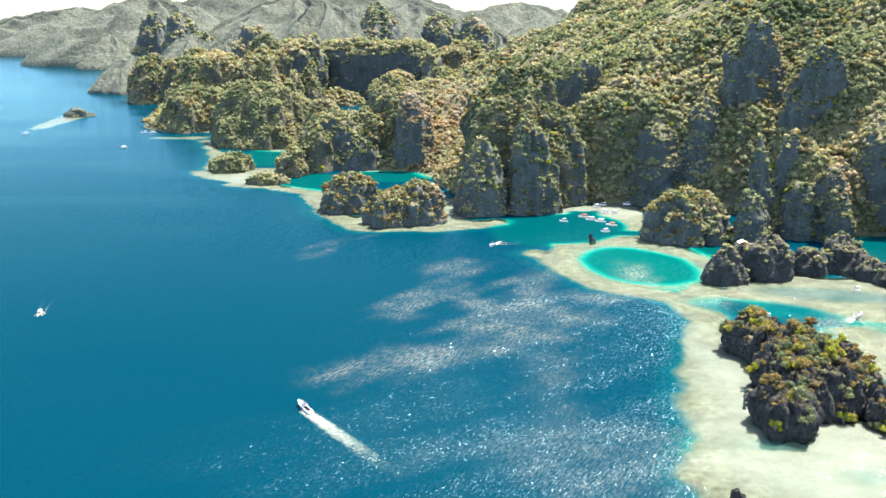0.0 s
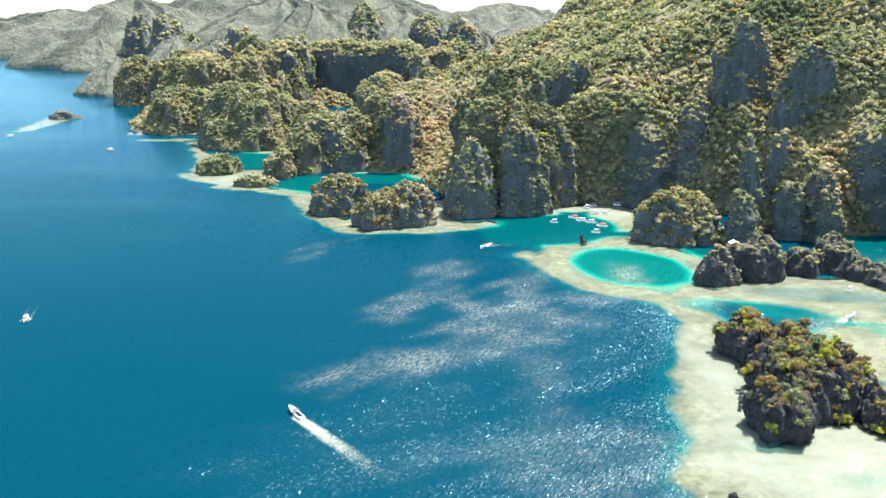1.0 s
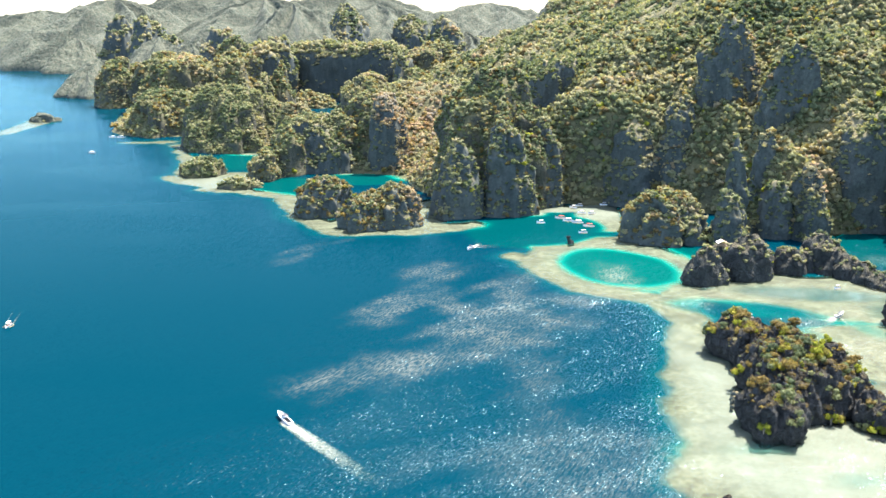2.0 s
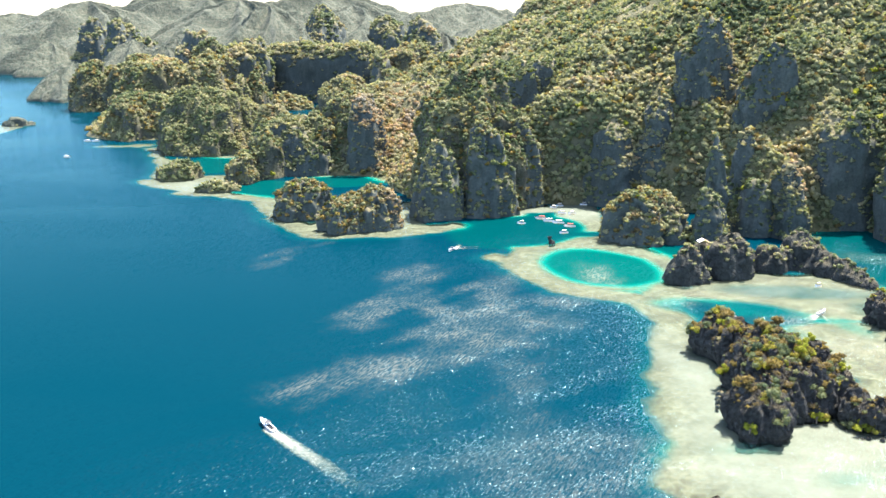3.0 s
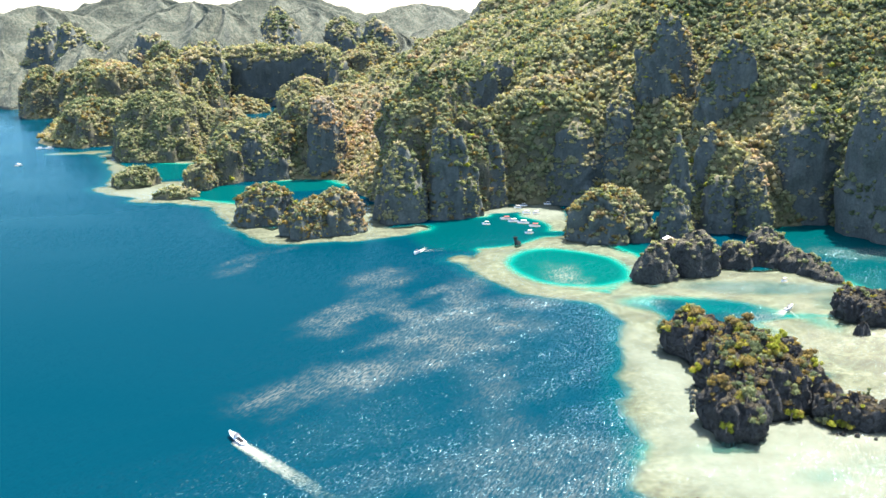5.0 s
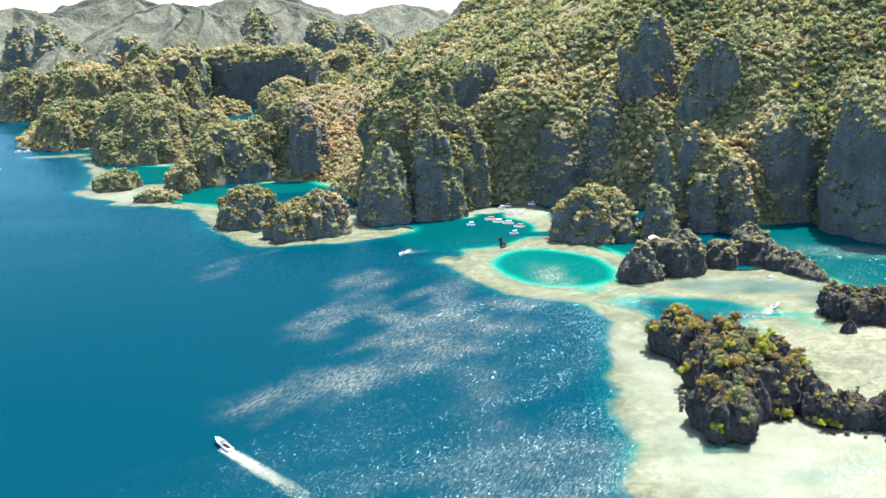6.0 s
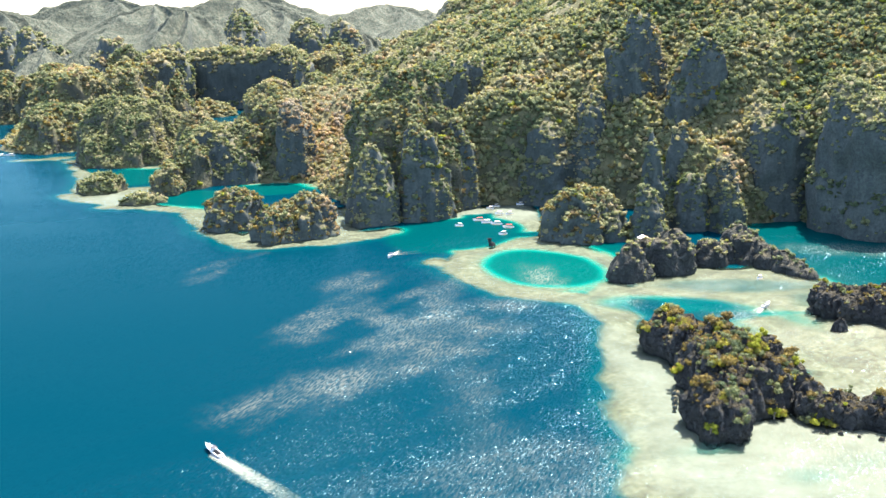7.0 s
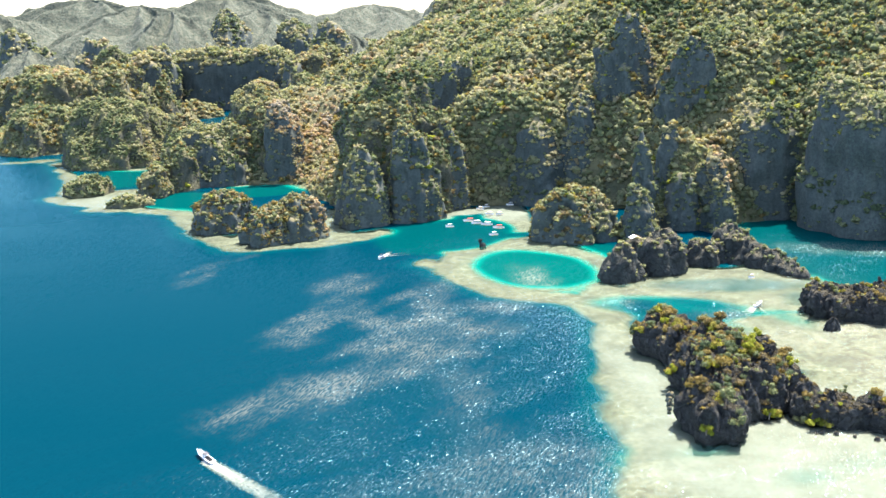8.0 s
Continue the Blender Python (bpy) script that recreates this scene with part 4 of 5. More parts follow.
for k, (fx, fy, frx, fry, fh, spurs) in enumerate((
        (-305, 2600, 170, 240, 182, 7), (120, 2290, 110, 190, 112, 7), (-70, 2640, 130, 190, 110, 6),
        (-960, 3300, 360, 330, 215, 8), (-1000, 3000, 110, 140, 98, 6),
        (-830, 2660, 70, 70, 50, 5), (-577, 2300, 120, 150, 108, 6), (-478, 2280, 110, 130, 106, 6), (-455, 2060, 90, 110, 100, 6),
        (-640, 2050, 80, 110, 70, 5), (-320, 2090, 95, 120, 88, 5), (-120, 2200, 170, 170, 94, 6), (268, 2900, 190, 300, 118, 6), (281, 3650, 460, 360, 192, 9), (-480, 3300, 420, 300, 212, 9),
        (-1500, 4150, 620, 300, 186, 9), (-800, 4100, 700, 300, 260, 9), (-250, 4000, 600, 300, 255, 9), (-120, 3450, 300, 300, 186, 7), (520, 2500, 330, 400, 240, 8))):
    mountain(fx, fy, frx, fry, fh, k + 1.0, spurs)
FARDOME = dict(rough=0.26, flute=0.3, lobes=0.2, cliff=0.15, line=(0.25, 0.55), cell=6, trees=0.016, size=4.6, leaves=2)
for fx, fy, frx, fry, fh, p0 in ((-185, 2900, 88, 120, 170, 2.0), (5, 2650, 72, 100, 146, 2.2), (80, 2250, 58, 100, 134, 2.0), (-780, 2720, 62, 80, 150, 2.2), (-675, 2600, 62, 80, 152, 2.2),
                                 (-378, 2010, 56, 70, 116, 2.6), (-15, 1640, 26, 40, 86, 2.4), (-290, 2180, 50, 60, 104, 2.4), (170, 2450, 60, 110, 104, 2.0), (-560, 2330, 46, 60, 110, 2.4)):
    karst("karst_hill", "distant dark-faced limestone dome with a wooded top", fx, fy, frx, fry, fh, p=p0, q=1.4, **FARDOME)

# islets in front
ISLET = dict(rock=BLACK_KARST, cell=0.66, trees=0.1, size=0.85, cliff=0.12, bare=0.9, dry=-0.05, twigs=0.6, spikes=2.8, notch=1.6, leaves=18)
islet = karst("rock_islet", "black jagged karst islet with green and dry scrub", 152, 375, 22, 28, 14.5, turn=10, p=2.8, q=1.5,
              more=((-25, -38, 12, 15, 12, 0, 2.9, 1.6), (-2, -21, 20, 15, 11.5, 0, 2.7, 1.5), (-11, 0, 13, 19, 13.5, -10, 3.0, 1.6), (-9, 43, 12.5, 21, 12, 0, 3.0, 1.7), (0, 27, 18, 22, 11, 0, 2.7, 1.5), (13, 17, 11, 24, 8, 10, 2.6, 1.4)), pinnacles=46, **ISLET)
ridge = karst("rock_islet", "black jagged karst ridge beside the larger islet", 193, 322, 28, 9, 5.5, turn=-26, p=2.8, q=1.5, more=((-22, 12, 12, 9, 5.5, -30, 2.6, 1.5), (-28, 20, 9, 9, 6, 0, 2.6, 1.5)), pinnacles=16, **ISLET)
low = karst("rock_islet", "low black karst islet beside the channel", 257, 440, 24, 14, 11, turn=-15, p=2.8, q=1.5, more=((-18, 14, 14, 12, 9, 0, 2.6, 1.5),), pinnacles=16, **ISLET)


# ================= single shrubs on the islets and stacks =================
BARK, _, _, bb = material("grey bark")
bb.inputs["Base Color"].default_value, bb.inputs["Roughness"].default_value = (0.16, 0.13, 0.1, 1), 0.9


def shrub(x, y, z, tint, seed, label):
    """A wind-bent shrub: a tapered trunk with limbs, and a crown of leaf clumps."""
    rs = np.random.RandomState(seed)
    root = thing("shrub", x, y, z, label, "shrub", "shrubs on the karst")
    bm = bmesh.new()
    for k in range(4):
        lean = rs.uniform(-0.45, 0.45, 2) if k else np.zeros(2)
        base, tip = Vector((0, 0, -0.25 if k == 0 else 0.25)), Vector((lean[0], lean[1], 0.75))
        m = Matrix.Translation((base + tip) / 2) @ (tip - base).to_track_quat("Z", "Y").to_matrix().to_4x4()
        bmesh.ops.create_cone(bm, segments=6, radius1=0.09 if k == 0 else 0.05, radius2=0.025, depth=(tip - base).length, matrix=m, cap_ends=True)
    me = bpy.data.meshes.new("trunk")
    bm.to_mesh(me)
    bm.free()
    me.materials.append(BARK)
    part("trunk", me, root)
    lobes = rs.normal(scale=0.36, size=(5, 3)) * np.array([1, 1, 0.75]) + np.array([0, 0, 0.4])
    v, f, t = crowns(lobes, rs.uniform(0.42, 0.62, 5), tint + rs.normal(scale=0.005, size=5), seed, 42, 0.95, 0.2)
    part("crown", mesh_of("crown", v, f, FOLIAGE, False, tint=np.clip(t, 0, 1)), root)
    return root


GREEN, OLIVE, GOLD, DRY, DARK = "bright green shrub on black karst", "olive green shrub on black karst", "golden brown dry-leaved shrub on black karst", "dry brown leafless shrub on black karst", "dark green shrub on black karst"
KINDS = [(1.0, GREEN), (0.992, GREEN), (0.12, OLIVE), (0.26, OLIVE), (0.958, DRY), (0.967, DRY), (0.975, GOLD), (0.03, DARK)]
ODDS = np.array([0.1, 0.12, 0.08, 0.14, 0.2, 0.16, 0.15, 0.05])
made = {}
placed = 0
for root, density, biggest in ((islet, 0.03, 3.4), (ridge, 0.026, 2.4), (low, 0.022, 2.0)):
    lumps = SURFACES[root.name]
    high = top_height(lumps)
    for k, (P, F) in enumerate(lumps):
        pts, nrm, rs = scatter(P, F, density, 900 + k + int(P[0, 0]), lambda q, n: step(n[:, 2], 0.15, 0.5) * (q[:, 2] > high(q) - 3.0) * (q[:, 2] > 4.0))
        for q in pts:
            kind = rs.choice(len(KINDS), p=ODDS)
            size = biggest * rs.uniform(0.5, 1.0)
            wx, wy, wz = q[0] + root.location.x, q[1] + root.location.y, q[2] - 0.15
            m = pose(wx, wy, wz, 0, 0, rs.uniform(0, 360))
            if kind not in made:
                made[kind] = shrub(0, 0, 0, KINDS[kind][0], 50 + kind, KINDS[kind][1])
                made[kind].matrix_basis = m @ Matrix.Scale(size, 4)
            else:
                copy_thing(made[kind], m).scale = (size, size, size * rs.uniform(0.8, 1.1))
            placed += 1

for k, (wx, wy, size, kind) in enumerate(((142, 341, 3.0, 3), (150, 339.5, 3.4, 0), (153, 340, 2.6, 1), (163, 331, 3.4, 0), (166, 329, 2.8, 1), (160, 333, 2.6, 3))):
    copy_thing(made[kind], pose(wx, wy, 0.9, 0, 0, 70 * k)).scale = (size, size, size * 0.9)


# ================= loose rocks =================
def boulder(name, label, x, y, r, h, seed, mat=None):
    P, F = karst_mesh(x, y, r, r * 0.85, h, seed * 40, 2.4, 1.3, max(0.5, r / 9), seed, 0.5, 0.5, 0.25 * h)
    root = thing(name, x, y, 0, label, "rock")
    part("stone", mesh_of("stone", P, F, mat or BLACK_KARST), root)
    return root


boulder("reef_rock", "jagged dark rock standing on the reef", 101, 640, 1.4, 2.4, 61)
boulder("reef_rock", "jagged dark rock standing on the reef", 99.8, 641.5, 0.9, 3.4, 65)
boulder("reef_rock", "jagged dark rock standing on the reef", 102.6, 641, 0.9, 1.9, 66)
boulder("reef_rock", "lone dark rock beside the low islet", 225, 427, 3.4, 4.4, 68)
boulder("reef_rock", "small dark rock on the reef flat", 92.5, 281.5, 1.6, 2.4, 63)
boulder("reef_rock", "small dark rock on the reef flat", 94.6, 280.4, 1.0, 1.6, 64)
for k, (bx0, by0, br) in enumerate(((124.0, 370.0, 1.6), (122.0, 366.0, 1.3), (120.5, 362.0, 1.6), (119.0, 358.0, 1.2), (117.5, 355.0, 0.9))):
    boulder("shore_boulder", "pale fallen limestone boulder at the islet's foot", bx0, by0, br, br * 0.9, 70 + k, LIMESTONE)
scree = np.random.RandomState(12)
for k in range(12):
    br = scree.uniform(0.5, 1.2)
    boulder("shore_boulder", "dark fallen boulder at the foot of the ridge", 160 + 4.2 * k + scree.uniform(-1.5, 1.5), 326 - 2.3 * k + scree.uniform(-1.5, 1.5), br, br * 0.8, 90 + k)
bu, bv = np.meshgrid(np.linspace(-1, 1, 24), np.linspace(-1, 1, 60), indexing="ij")
swing = 7 * np.sin(bv * 2.2)
barP = np.stack([((bu * 17 * np.sqrt(np.clip(1 - bv ** 2, 0.02, 1)) + swing) + bv * -13).ravel(), (bv * 88).ravel(), (-1.0 + 0.6 * (1 - bu ** 2) * (1 - bv ** 2) + 0.15 * fbm2(bu * 13, bv * 88, 6, 3, 2.0)).ravel()], 1)
sandbar = tagged(new("sandbar", mesh_of("sandbar", barP, grid_faces(24, 60)[:, ::-1], SEABED, True, sand=0.3 * np.ones(len(barP)))), "pale sandbar trailing from the far rock islet", "sandbar", kind="structure")
sandbar.location = (-560, 1418, 0)
karst("rock_islet", "small bare rock islet on a sandbar far out", -566, 1512, 20, 12, 13, cell=2.2, size=1.3, trees=0.003, rock=HAZED_SCRUB, more=((18, 6, 10, 8, 6, 0, 2.4, 1.4),))


# ================= boats =================
def plain(name, colour, rough=0.5, metal=0.0, spread_by=0.12):
    """A painted or wooden surface with faint uneven wear."""
    m, n, l, b = material(name)
    geo = n.new("ShaderNodeNewGeometry")
    t = node(n, "ShaderNodeTexNoise", Scale=2.5, Detail=5.0, Roughness=0.65)
    l.new(geo.outputs["Position"], t.inputs["Vector"])
    lo, hi = tuple(c * (1 - spread_by) for c in colour), tuple(min(1, c * (1 + spread_by)) for c in colour)
    r = ramp(n, [(0.35, lo), (0.65, hi)])
    l.new(t.outputs["Fac"], r.inputs["Fac"])
    l.new(r.outputs["Color"], b.inputs["Base Color"])
    b.inputs["Roughness"].default_value, b.inputs["Metallic"].default_value = rough, metal
    return m


WHITE, NAVY, DECK, DARKSEAT = plain("white gelcoat", (0.72, 0.72, 0.7), 0.3), plain("navy stripe", (0.02, 0.04, 0.09), 0.3), plain("pale deck", (0.5, 0.47, 0.42), 0.6), plain("dark cushions", (0.03, 0.03, 0.035), 0.7)
BAMBOO, REDPAINT, BLUEPAINT, CANVAS = plain("bamboo", (0.42, 0.33, 0.18), 0.6), plain("red paint", (0.5, 0.06, 0.04), 0.45), plain("blue paint", (0.05, 0.16, 0.42), 0.45), plain("white canvas roof", (0.7, 0.69, 0.66), 0.8)
TIMBER = plain("weathered timber", (0.28, 0.2, 0.12), 0.85, 0, 0.3)


def bm_mesh(name, bm, mat):
    bmesh.ops.recalc_face_normals(bm, faces=bm.faces)
    me = bpy.data.meshes.new(name)
    bm.to_mesh(me)
    bm.free()
    me.materials.append(mat)
    return me


def hull_mesh(name, length, beam, depth, mat, sheer=0.35, draft=0.3, transom=0.8, stations=14, low=0.0, high=1.0, grow=0.0):
    """A lofted hull, bow towards +y; low and high cut a band out of its side."""
    bm = bmesh.new()
    rings = []
    for i in range(stations):
        t = i / (stations - 1)
        w = beam / 2 * (transom + (1 - transom) * min(1, t / 0.35)) * (1 - max(0, (t - 0.45) / 0.55) ** 2.2) + 0.02 + grow
        top = depth + sheer * t ** 2
        ring = []
        for sx, k in [(-1, high), (-1, 0.5 * (low + high)), (-1, low), (1, low), (1, 0.5 * (low + high)), (1, high)]:
            z = -draft * (1 - t ** 3) * (1 - k) + top * k
            ring.append(bm.verts.new((sx * w * (0.35 + 0.65 * k ** 0.6), length * (t - 0.5) + 0.04 * length * k * t, z)))
        rings.append(ring)
    for a, b in zip(rings, rings[1:]):
        for j in range(5):
            if low > 0 and j == 2:
                continue
            bm.faces.new((a[j], a[j + 1], b[j + 1], b[j]))
    if low == 0:
        bm.faces.new(rings[0])
        bm.faces.new(rings[-1][::-1])
    return bm_mesh(name, bm, mat)


def block(name, size, at, mat, bevel=0.06, turn=(0, 0, 0)):
    bm = bmesh.new()
    bmesh.ops.create_cube(bm, size=1.0, matrix=pose(*at, *turn) @ Matrix.Diagonal((*size, 1)))
    if bevel:
        bmesh.ops.bevel(bm, geom=bm.edges, offset=min(bevel, 0.3 * min(size)), segments=2, affect="EDGES")
    return bm_mesh(name, bm, mat)


def rod(name, a, b, r, mat, r2=None, sides=8):
    a, b = Vector(a), Vector(b)
    bm = bmesh.new()
    bmesh.ops.create_cone(bm, segments=sides, radius1=r, radius2=r if r2 is None else r2, depth=(b - a).length, cap_ends=True,
                          matrix=Matrix.Translation((a + b) / 2) @ (b - a).to_track_quat("Z", "Y").to_matrix().to_4x4())
    return bm_mesh(name, bm, mat)


def deck_mesh(name, length, beam, z, sheer, transom, mat, t0=0.0, t1=1.0):
    bm = bmesh.new()
    pairs = []
    for i in range(15):
        t = t0 + (t1 - t0) * i / 14
        w = (beam / 2 * (transom + (1 - transom) * min(1, t / 0.35)) * (1 - max(0, (t - 0.45) / 0.55) ** 2.2)) * 0.97
        y, zz = length * (t - 0.5) + 0.04 * length * t, z + sheer * t ** 2
        pairs.append([bm.verts.new((sx * w, y, zz + dz)) for dz in (0, -0.06) for sx in (-1, 1)])
    for a, b in zip(pairs, pairs[1:]):
        bm.faces.new((a[0], a[1], b[1], b[0]))
        bm.faces.new((a[2], b[2], b[3], a[3]))
        bm.faces.new((a[0], b[0], b[2], a[2]))
        bm.faces.new((a[1], a[3], b[3], b[1]))
    bm.faces.new((pairs[0][0], pairs[0][2], pairs[0][3], pairs[0][1]))
    bm.faces.new((pairs[-1][0], pairs[-1][1], pairs[-1][3], pairs[-1][2]))
    return bm_mesh(name, bm, mat)


def speedboat(x, y, heading, length=13.0, label="white speedboat with a navy stripe, under way"):
    L, W = length, length * 0.22
    boat = thing("speedboat", x, y, 0.05, label, "boat")
    boat.rotation_euler = (radians(2.5), 0, radians(heading))
    part("hull", hull_mesh("hull", L, W, 1.25, WHITE, 0.55, 0.4), boat)
    part("stripe", hull_mesh("stripe", L * 0.985, W, 1.25, NAVY, 0.55, 0.4, low=0.5, high=0.78, grow=0.012), boat, "navy stripe along the side")
    part("foredeck", deck_mesh("foredeck", L, W, 1.26, 0.55, 0.8, WHITE, 0.55, 0.99), boat)
    part("cockpit_floor", deck_mesh("cockpit_floor", L, W, 0.75, 0.1, 0.8, DECK, 0.0, 0.56), boat)
    for sx in (-1, 1):
        part("side_deck", block("side_deck", (0.28, L * 0.56, 0.1), (sx * W * 0.44, -L * 0.21, 1.33), WHITE), boat)
    part("console", block("console", (W * 0.5, 1.1, 1.0), (0, L * 0.02, 1.25), WHITE, 0.15), boat)
    part("windshield", block("windshield", (W * 0.72, 0.08, 0.75), (0, L * 0.07, 1.75), NAVY, 0.03, (-32, 0, 0)), boat, "dark raked windshield")
    for k, yy in enumerate((-0.06, -0.17, -0.28)):
        seat = part("bench", block("bench", (W * 0.66, 0.75, 0.42), (0, L * yy, 0.98), DARKSEAT, 0.1), boat, "dark cushioned bench")
        part("bench_back", block("bench_back", (W * 0.66, 0.16, 0.6), (0, L * yy - 0.4, 1.35), DARKSEAT, 0.06), seat)
    part("roof", block("roof", (W * 0.78, L * 0.2, 0.1), (0, -L * 0.03, 2.55), DARKSEAT, 0.05), boat, "dark sun roof over the console")
    for sx in (-1, 1):
        for yy in (0.05, -0.11):
            part("roof_post", rod("roof_post", (sx * W * 0.36, L * yy, 0.8), (sx * W * 0.36, L * yy, 2.55), 0.04, WHITE), boat)
        engine = part("outboard", block("outboard", (0.5, 0.75, 0.7), (sx * 0.5, -L * 0.535, 1.15), WHITE, 0.14), boat, "white outboard engine")
        part("leg", block("leg", (0.18, 0.3, 1.1), (sx * 0.5, -L * 0.53, 0.3), DARKSEAT, 0.04), engine)
        pts = [(sx * W * (0.45 - 0.4 * k ** 2), L * (0.12 + 0.38 * k), 1.9 + 0.35 * k) for k in (0, 0.33, 0.66, 1.0)]
        for a, b in zip(pts, pts[1:]):
            part("bow_rail", rod("bow_rail", a, b, 0.03, WHITE, sides=6), boat)
        for p in pts[:3]:
            part("rail_post", rod("rail_post", (p[0], p[1], 1.3), p, 0.025, WHITE, sides=6), boat)
    return boat


def bangka(x, y, heading, length=12.0, trim=None, label="white outrigger boat with a canvas roof, moored in the lagoon", group="moored boats", shade=None):
    L = length
    boat = thing("outrigger_boat", x, y, 0.02, label, "boat", group)
    boat.rotation_euler = (0, 0, radians(heading))
    part("hull", hull_mesh("hull", L, L * 0.14, 0.9, WHITE, 0.7, 0.35, 0.45), boat)
    part("gunwale", hull_mesh("gunwale", L, L * 0.14, 0.9, trim or BLUEPAINT, 0.7, 0.35, 0.45, low=0.82, high=1.0, grow=0.02), boat, "painted rubbing band")
    part("deck", deck_mesh("deck", L, L * 0.14, 0.72, 0.5, 0.45, DECK), boat)
    part("roof", block("roof", (L * 0.19, L * 0.5, 0.1), (0, -L * 0.06, 2.3), shade or CANVAS, 0.05), boat)
    for sx in (-1, 1):
        for yy in (-0.28, -0.06, 0.16):
            part("roof_post", rod("roof_post", (sx * L * 0.06, L * yy, 0.7), (sx * L * 0.08, L * yy, 2.3), 0.05, BAMBOO, sides=6), boat)
        part("outrigger", rod("outrigger", (sx * L * 0.27, -L * 0.36, 0.12), (sx * L * 0.27, L * 0.38, 0.22), 0.12, BAMBOO, 0.07), boat, "bamboo float")
    for yy in (-0.24, 0.02, 0.26):
        part("cross_arm", rod("cross_arm", (-L * 0.29, L * yy, 0.35), (0, L * yy, 0.95), 0.07, BAMBOO, sides=6), boat)
        part("cross_arm", rod("cross_arm", (L * 0.29, L * yy, 0.35), (0, L * yy, 0.95), 0.07, BAMBOO, sides=6), boat)
    return boat


def foam_material():
    """Churned water: white foam torn into flecks, thinning out behind."""
    m, n, l, b = material("wake foam")
    geo = n.new("ShaderNodeNewGeometry")
    f = n.new("ShaderNodeAttribute")
    f.attribute_name = "foam"
    t = node(n, "ShaderNodeTexNoise", Scale=0.62, Detail=7.0, Roughness=0.8, Distortion=2.4)
    l.new(geo.outputs["Position"], t.inputs["Vector"])
    add = n.new("ShaderNodeMath")
    l.new(f.outputs["Fac"], add.inputs[0])
    l.new(t.outputs["Fac"], add.inputs[1])
    cut = n.new("ShaderNodeMapRange")
    for key, value in (("From Min", 0.82), ("From Max", 1.16), ("To Min", 0.0), ("To Max", 1.0)):
        cut.inputs[key].default_value = value
    l.new(add.outputs[0], cut.inputs["Value"])
    churn = ramp(n, [(0.0, (0.07, 0.14, 0.1)), (0.45, (0.18, 0.2, 0.16)), (1.0, (0.34, 0.33, 0.31))])      # thin foam lets the aerated green water through
    l.new(cut.outputs[0], churn.inputs["Fac"])
    l.new(churn.outputs["Color"], b.inputs["Base Color"])
    b.inputs["Roughness"].default_value = 0.8
    clear = n.new("ShaderNodeBsdfTransparent")
    ms = n.new("ShaderNodeMixShader")
    l.new(cut.outputs[0], ms.inputs[0])
    l.new(clear.outputs[0], ms.inputs[1])
    l.new(b.outputs[0], ms.inputs[2])
    l.new(ms.outputs[0], n["Material Output"].inputs["Surface"])
    return m


FOAM = foam_material()


def wake(label, start, end, bend, w0, w1, strength=1.0, z=0.06, arms=False, fall=1.2, rows=60, cols=13):
    """A strip of foam on the water from a boat's stern, bent sideways, wider and thinner behind; arms: only its two edges foam."""
    ax, ay = start
    ex, ey = end
    dx, dy = ex - ax, ey - ay
    t = np.linspace(0, 1, rows)
    cx, cy = ax + dx * t - dy * bend * t * t, ay + dy * t + dx * bend * t * t
    tx, ty = np.gradient(cx), np.gradient(cy)
    k = np.hypot(tx, ty)
    nx, ny = -ty / k, tx / k
    w = w0 + (w1 - w0) * t ** 0.8
    s = np.linspace(-1, 1, cols)
    X = cx[:, None] + nx[:, None] * w[:, None] * s / 2
    Y = cy[:, None] + ny[:, None] * w[:, None] * s / 2
    across = np.exp(-((np.abs(s) - 0.75) / 0.16) ** 2) if arms else 1 - np.abs(s) ** 3
    foam = strength * across[None] * (1 - t[:, None] ** fall)
    Z = z + 0.12 * foam * (0.5 + fbm2(X, Y, 1.6, 3, 4.0))
    me = mesh_of("wake", np.stack([X.ravel() - ax, Y.ravel() - ay, Z.ravel()], 1), grid_faces(rows, cols), FOAM, True, foam=foam.ravel())
    ob = new("boat_wake", me)
    ob.location = (ax, ay, 0)
    return tagged(ob, label, "wake", kind="stuff")


def heading_of(dx, dy):
    return math.degrees(math.atan2(-dx, dy))


# the speedboat crossing the open water
speedboat(-54.6, 355.5, heading_of(-9.5, 15), 11.5)
wake("white foaming wake behind the speedboat", (-54.5, 354.5), (8, 264), 0.02, 7.0, 16.0, 0.54, fall=1.4)
wake("solid white foam close behind the speedboat", (-54.8, 355), (-34, 325), 0.01, 4.4, 6.4, 0.75, 0.1, fall=1.4)
wake("thin bow wave spreading beside the speedboat", (-55, 358), (-42, 318), 0.0, 4.0, 34.0, 0.33, 0.03, True, 0.9)
# a boat coming in over the open sea
bangka(-209, 482, 178, 7.0, REDPAINT, "white outrigger boat under way over open sea", "")
wake("two thin foam lines behind the outrigger boat", (-210, 485), (-224, 552), 0.0, 4.6, 8.0, 0.62, arms=True, fall=0.8)
# the boat leaving the lagoon
speedboat(33, 630, heading_of(-7, -12), 8.0, "small white speedboat leaving the lagoon")
wake("curving foam trail behind the small boat", (36, 636), (72, 642), -0.28, 4.0, 9.0, 0.85, arms=True, fall=0.8)
wake("white foam at the small boat's stern", (34.5, 633), (43, 652), 0.0, 2.8, 7.0, 0.85)
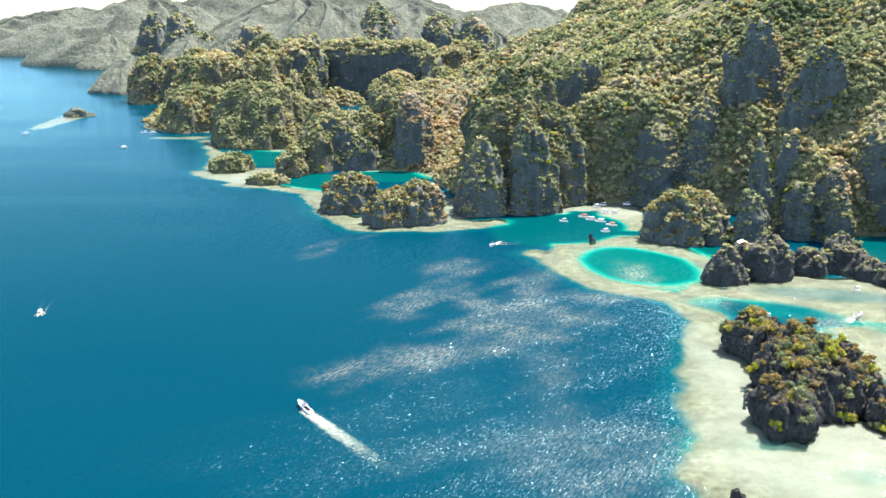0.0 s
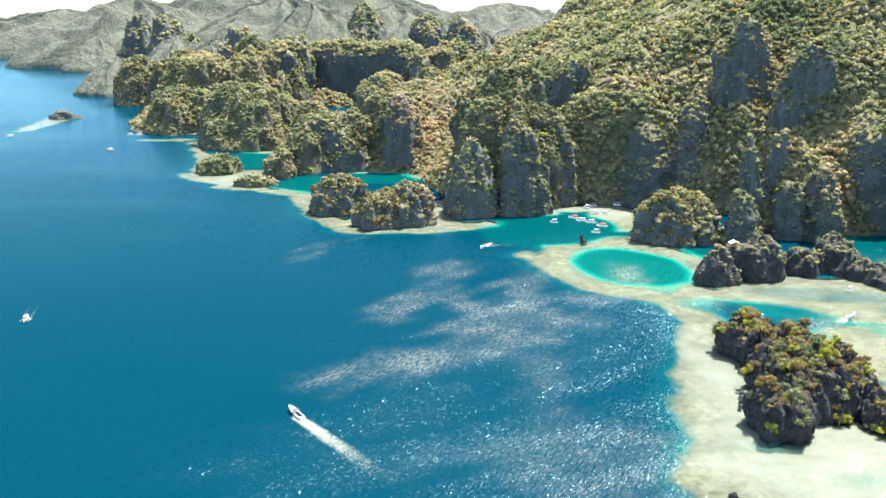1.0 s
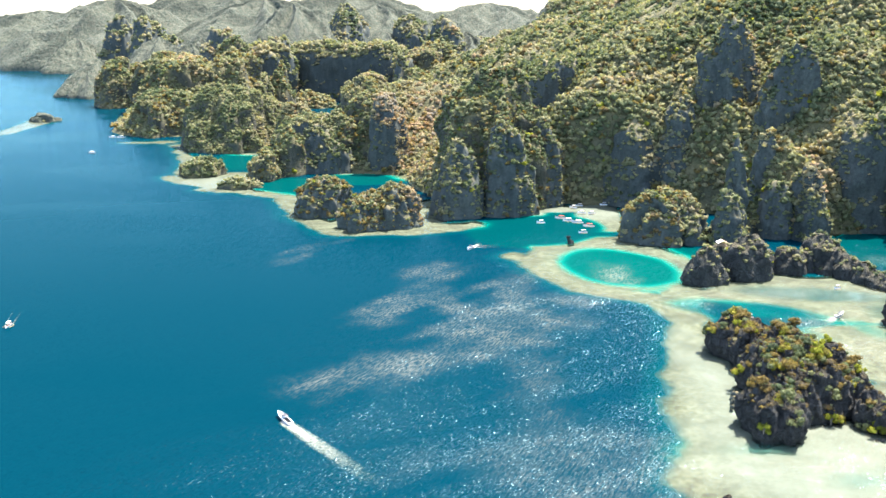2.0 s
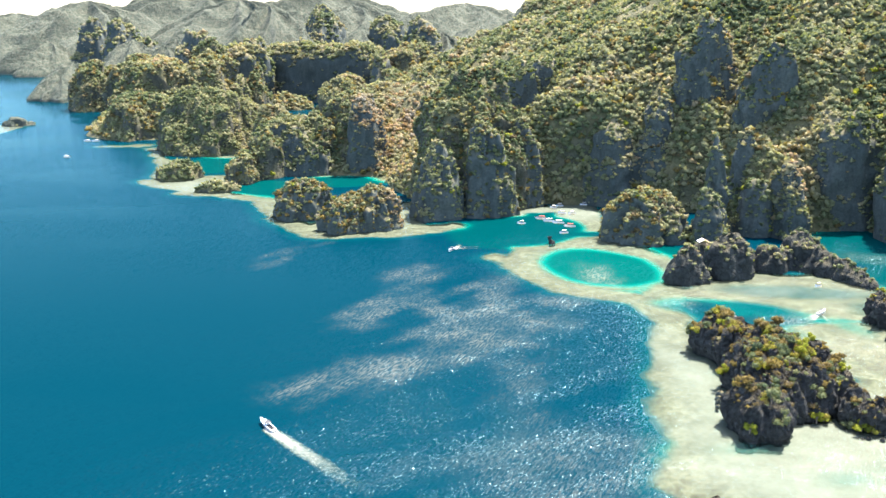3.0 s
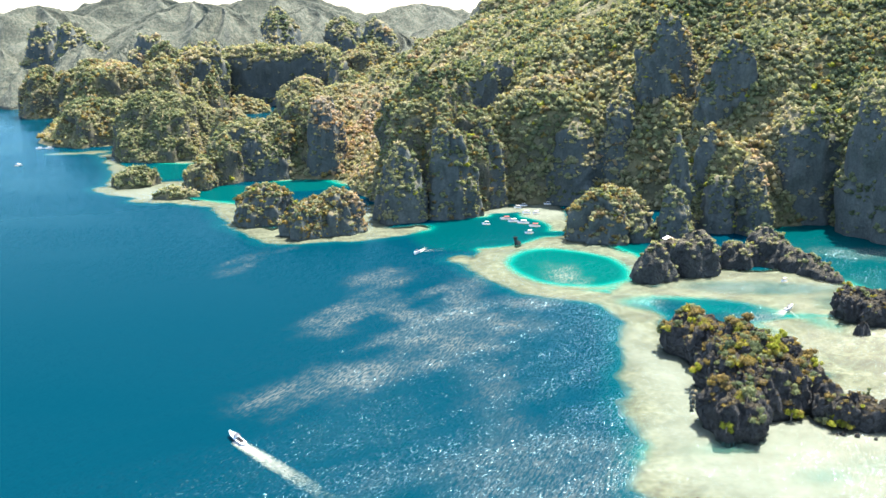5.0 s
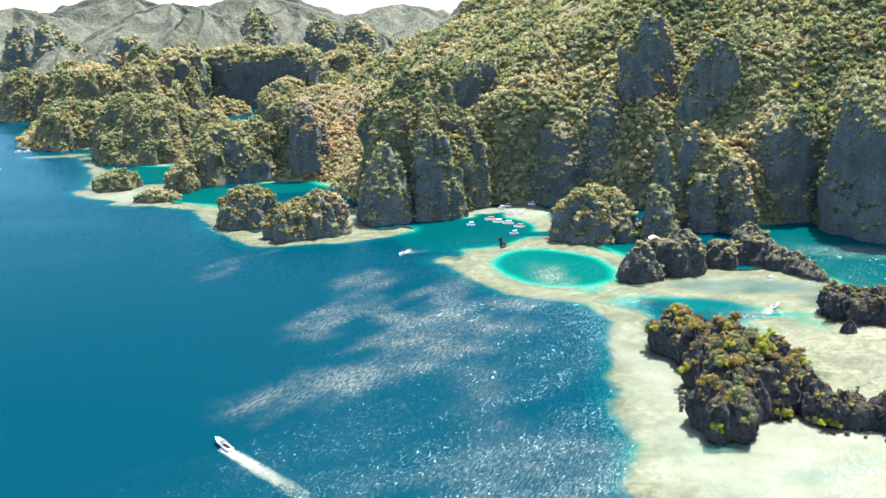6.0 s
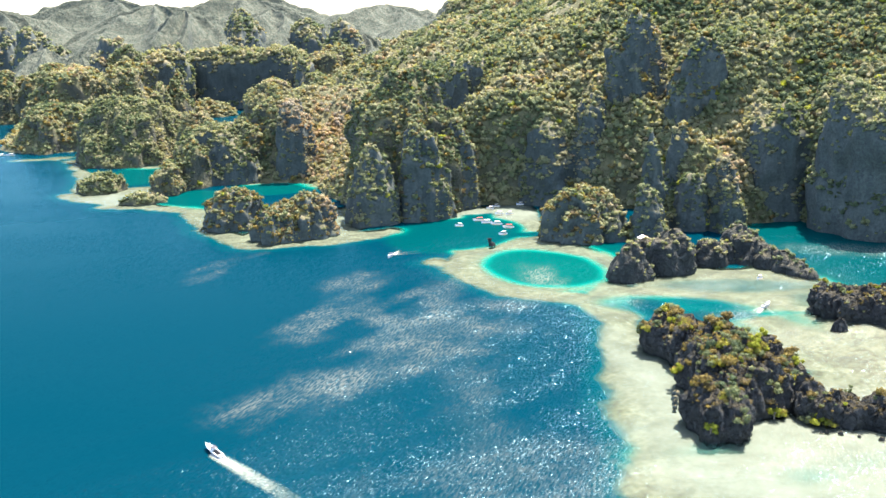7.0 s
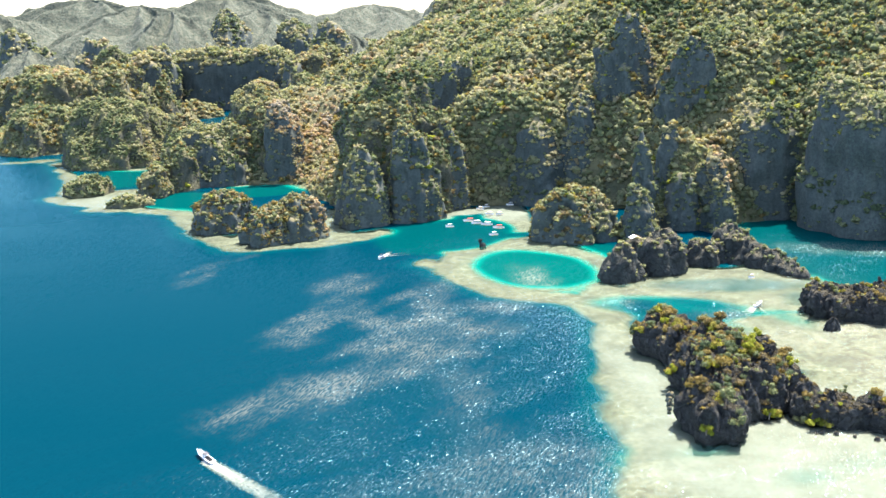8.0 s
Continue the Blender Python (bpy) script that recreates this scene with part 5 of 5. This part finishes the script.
# the boat turning in the channel
speedboat(210, 470, heading_of(8, 6), 7.0, "small white speedboat in the channel")
wake("white foam fan behind the boat in the channel", (207, 468), (186, 444), 0.12, 3.0, 14.0, 0.62, fall=0.9)
wake("wave lines spreading from the boat in the channel", (208, 469), (190, 436), 0.1, 4.0, 34.0, 0.7, 0.04, True, 0.9)
# moored boats
for bx0, by0, bh, bl0, trim in ((107, 723, 75, 12.5, REDPAINT), (111, 713, 82, 11.5, BLUEPAINT), (117, 706, 70, 12.5, BLUEPAINT), (123, 693, 68, 12.0, REDPAINT), (115, 672, 100, 9.5, BLUEPAINT), (90, 708, 80, 9.0, BLUEPAINT)):
    if trim is REDPAINT:
        bangka(bx0, by0, bh, bl0 * 0.68, trim, "white outrigger boat with a red roof, moored in the lagoon", shade=REDPAINT)
    else:
        bangka(bx0, by0, bh, bl0 * 0.68, trim)
for bx0, by0, bh in ((123, 763, 60), (129, 770, 100), (126, 741, 75), (133, 738, 110), (149, 772, 90)):
    bangka(bx0, by0, bh, 6.0, BLUEPAINT, "small outrigger boat drawn up on the sand", "beached boats")
bangka(230, 519, 110, 4.2, BLUEPAINT, "small outrigger boat in the shallows by the boardwalk", "")
bangka(164, 470, 70, 4.4, REDPAINT, "small white boat beside the islet", "")
for bx0, by0, bh in ((-374, 1139, 60), (-551, 1286, 100), (-383, 1287, 90), (-395, 1290, 80)):
    bangka(bx0, by0, bh, 10.0, BLUEPAINT, "far white outrigger boat on the open sea", "far boats")
wake("faint wake behind the far outrigger boat", (-376, 1144), (-388, 1190), 0.1, 5.0, 12.0, 0.5, arms=True, fall=0.8)


# ================= hut and boardwalk =================
def hut(x, y, z):
    root = thing("hut", x, y, z, "small timber hut with a pale roof on the rocks", "hut")
    part("floor", block("floor", (6.0, 4.5, 0.2), (0, 0, 0.9), TIMBER, 0.03), root)
    for sx in (-2.7, 0, 2.7):
        for sy in (-1.9, 1.9):
            part("post", rod("post", (sx, sy, -2.0), (sx, sy, 3.0), 0.1, TIMBER), root)
    part("wall", block("wall", (5.6, 0.12, 1.0), (0, 1.95, 1.5), TIMBER, 0.02), root)
    for sx in (-1, 1):
        part("roof_slope", block("roof_slope", (3.7, 5.4, 0.12), (sx * 1.65, 0, 3.4), CANVAS if sx < 0 else TIMBER, 0.03, (0, sx * 24, 0)), root, "pale sheet roof" if sx < 0 else "brown timber roof")
    return root


karst("karst_pinnacle", "dark limestone stack under the hut", 184, 582, 12, 11, 12, **STACK)
hut(183, 577, 11.5).scale = (0.95, 0.95, 0.95)

walkway = thing("boardwalk", 247, 548, 0, "timber boardwalk on posts along the rock's foot", "boardwalk")
line = [(241, 553), (246.5, 545), (251, 536), (254, 524), (257.5, 513)]
plank = block("plank", (2.0, 0.5, 0.08), (0, 0, 0), TIMBER, 0)
for (ax, ay), (cx, cy) in zip(line, line[1:]):
    n_planks = int(math.hypot(cx - ax, cy - ay) / 0.55)
    turn = heading_of(cx - ax, cy - ay)
    for k in range(n_planks):
        t = k / n_planks
        o = part("plank", plank, walkway)
        o.matrix_basis = pose(ax + (cx - ax) * t - 247, ay + (cy - ay) * t - 548, 1.3 + 0.02 * (k % 3), 0, 0, turn)
    for sx in (-0.95, 0.95):
        px, py = math.cos(radians(turn)) * sx, math.sin(radians(turn)) * sx
        part("post", rod("post", (ax + px - 247, ay + py - 548, -2), (ax + px - 247, ay + py - 548, 2.3), 0.1, TIMBER), walkway)
        part("handrail", rod("handrail", (ax + px - 247, ay + py - 548, 2.25), (cx + px - 247, cy + py - 548, 2.25), 0.06, TIMBER, sides=6), walkway)
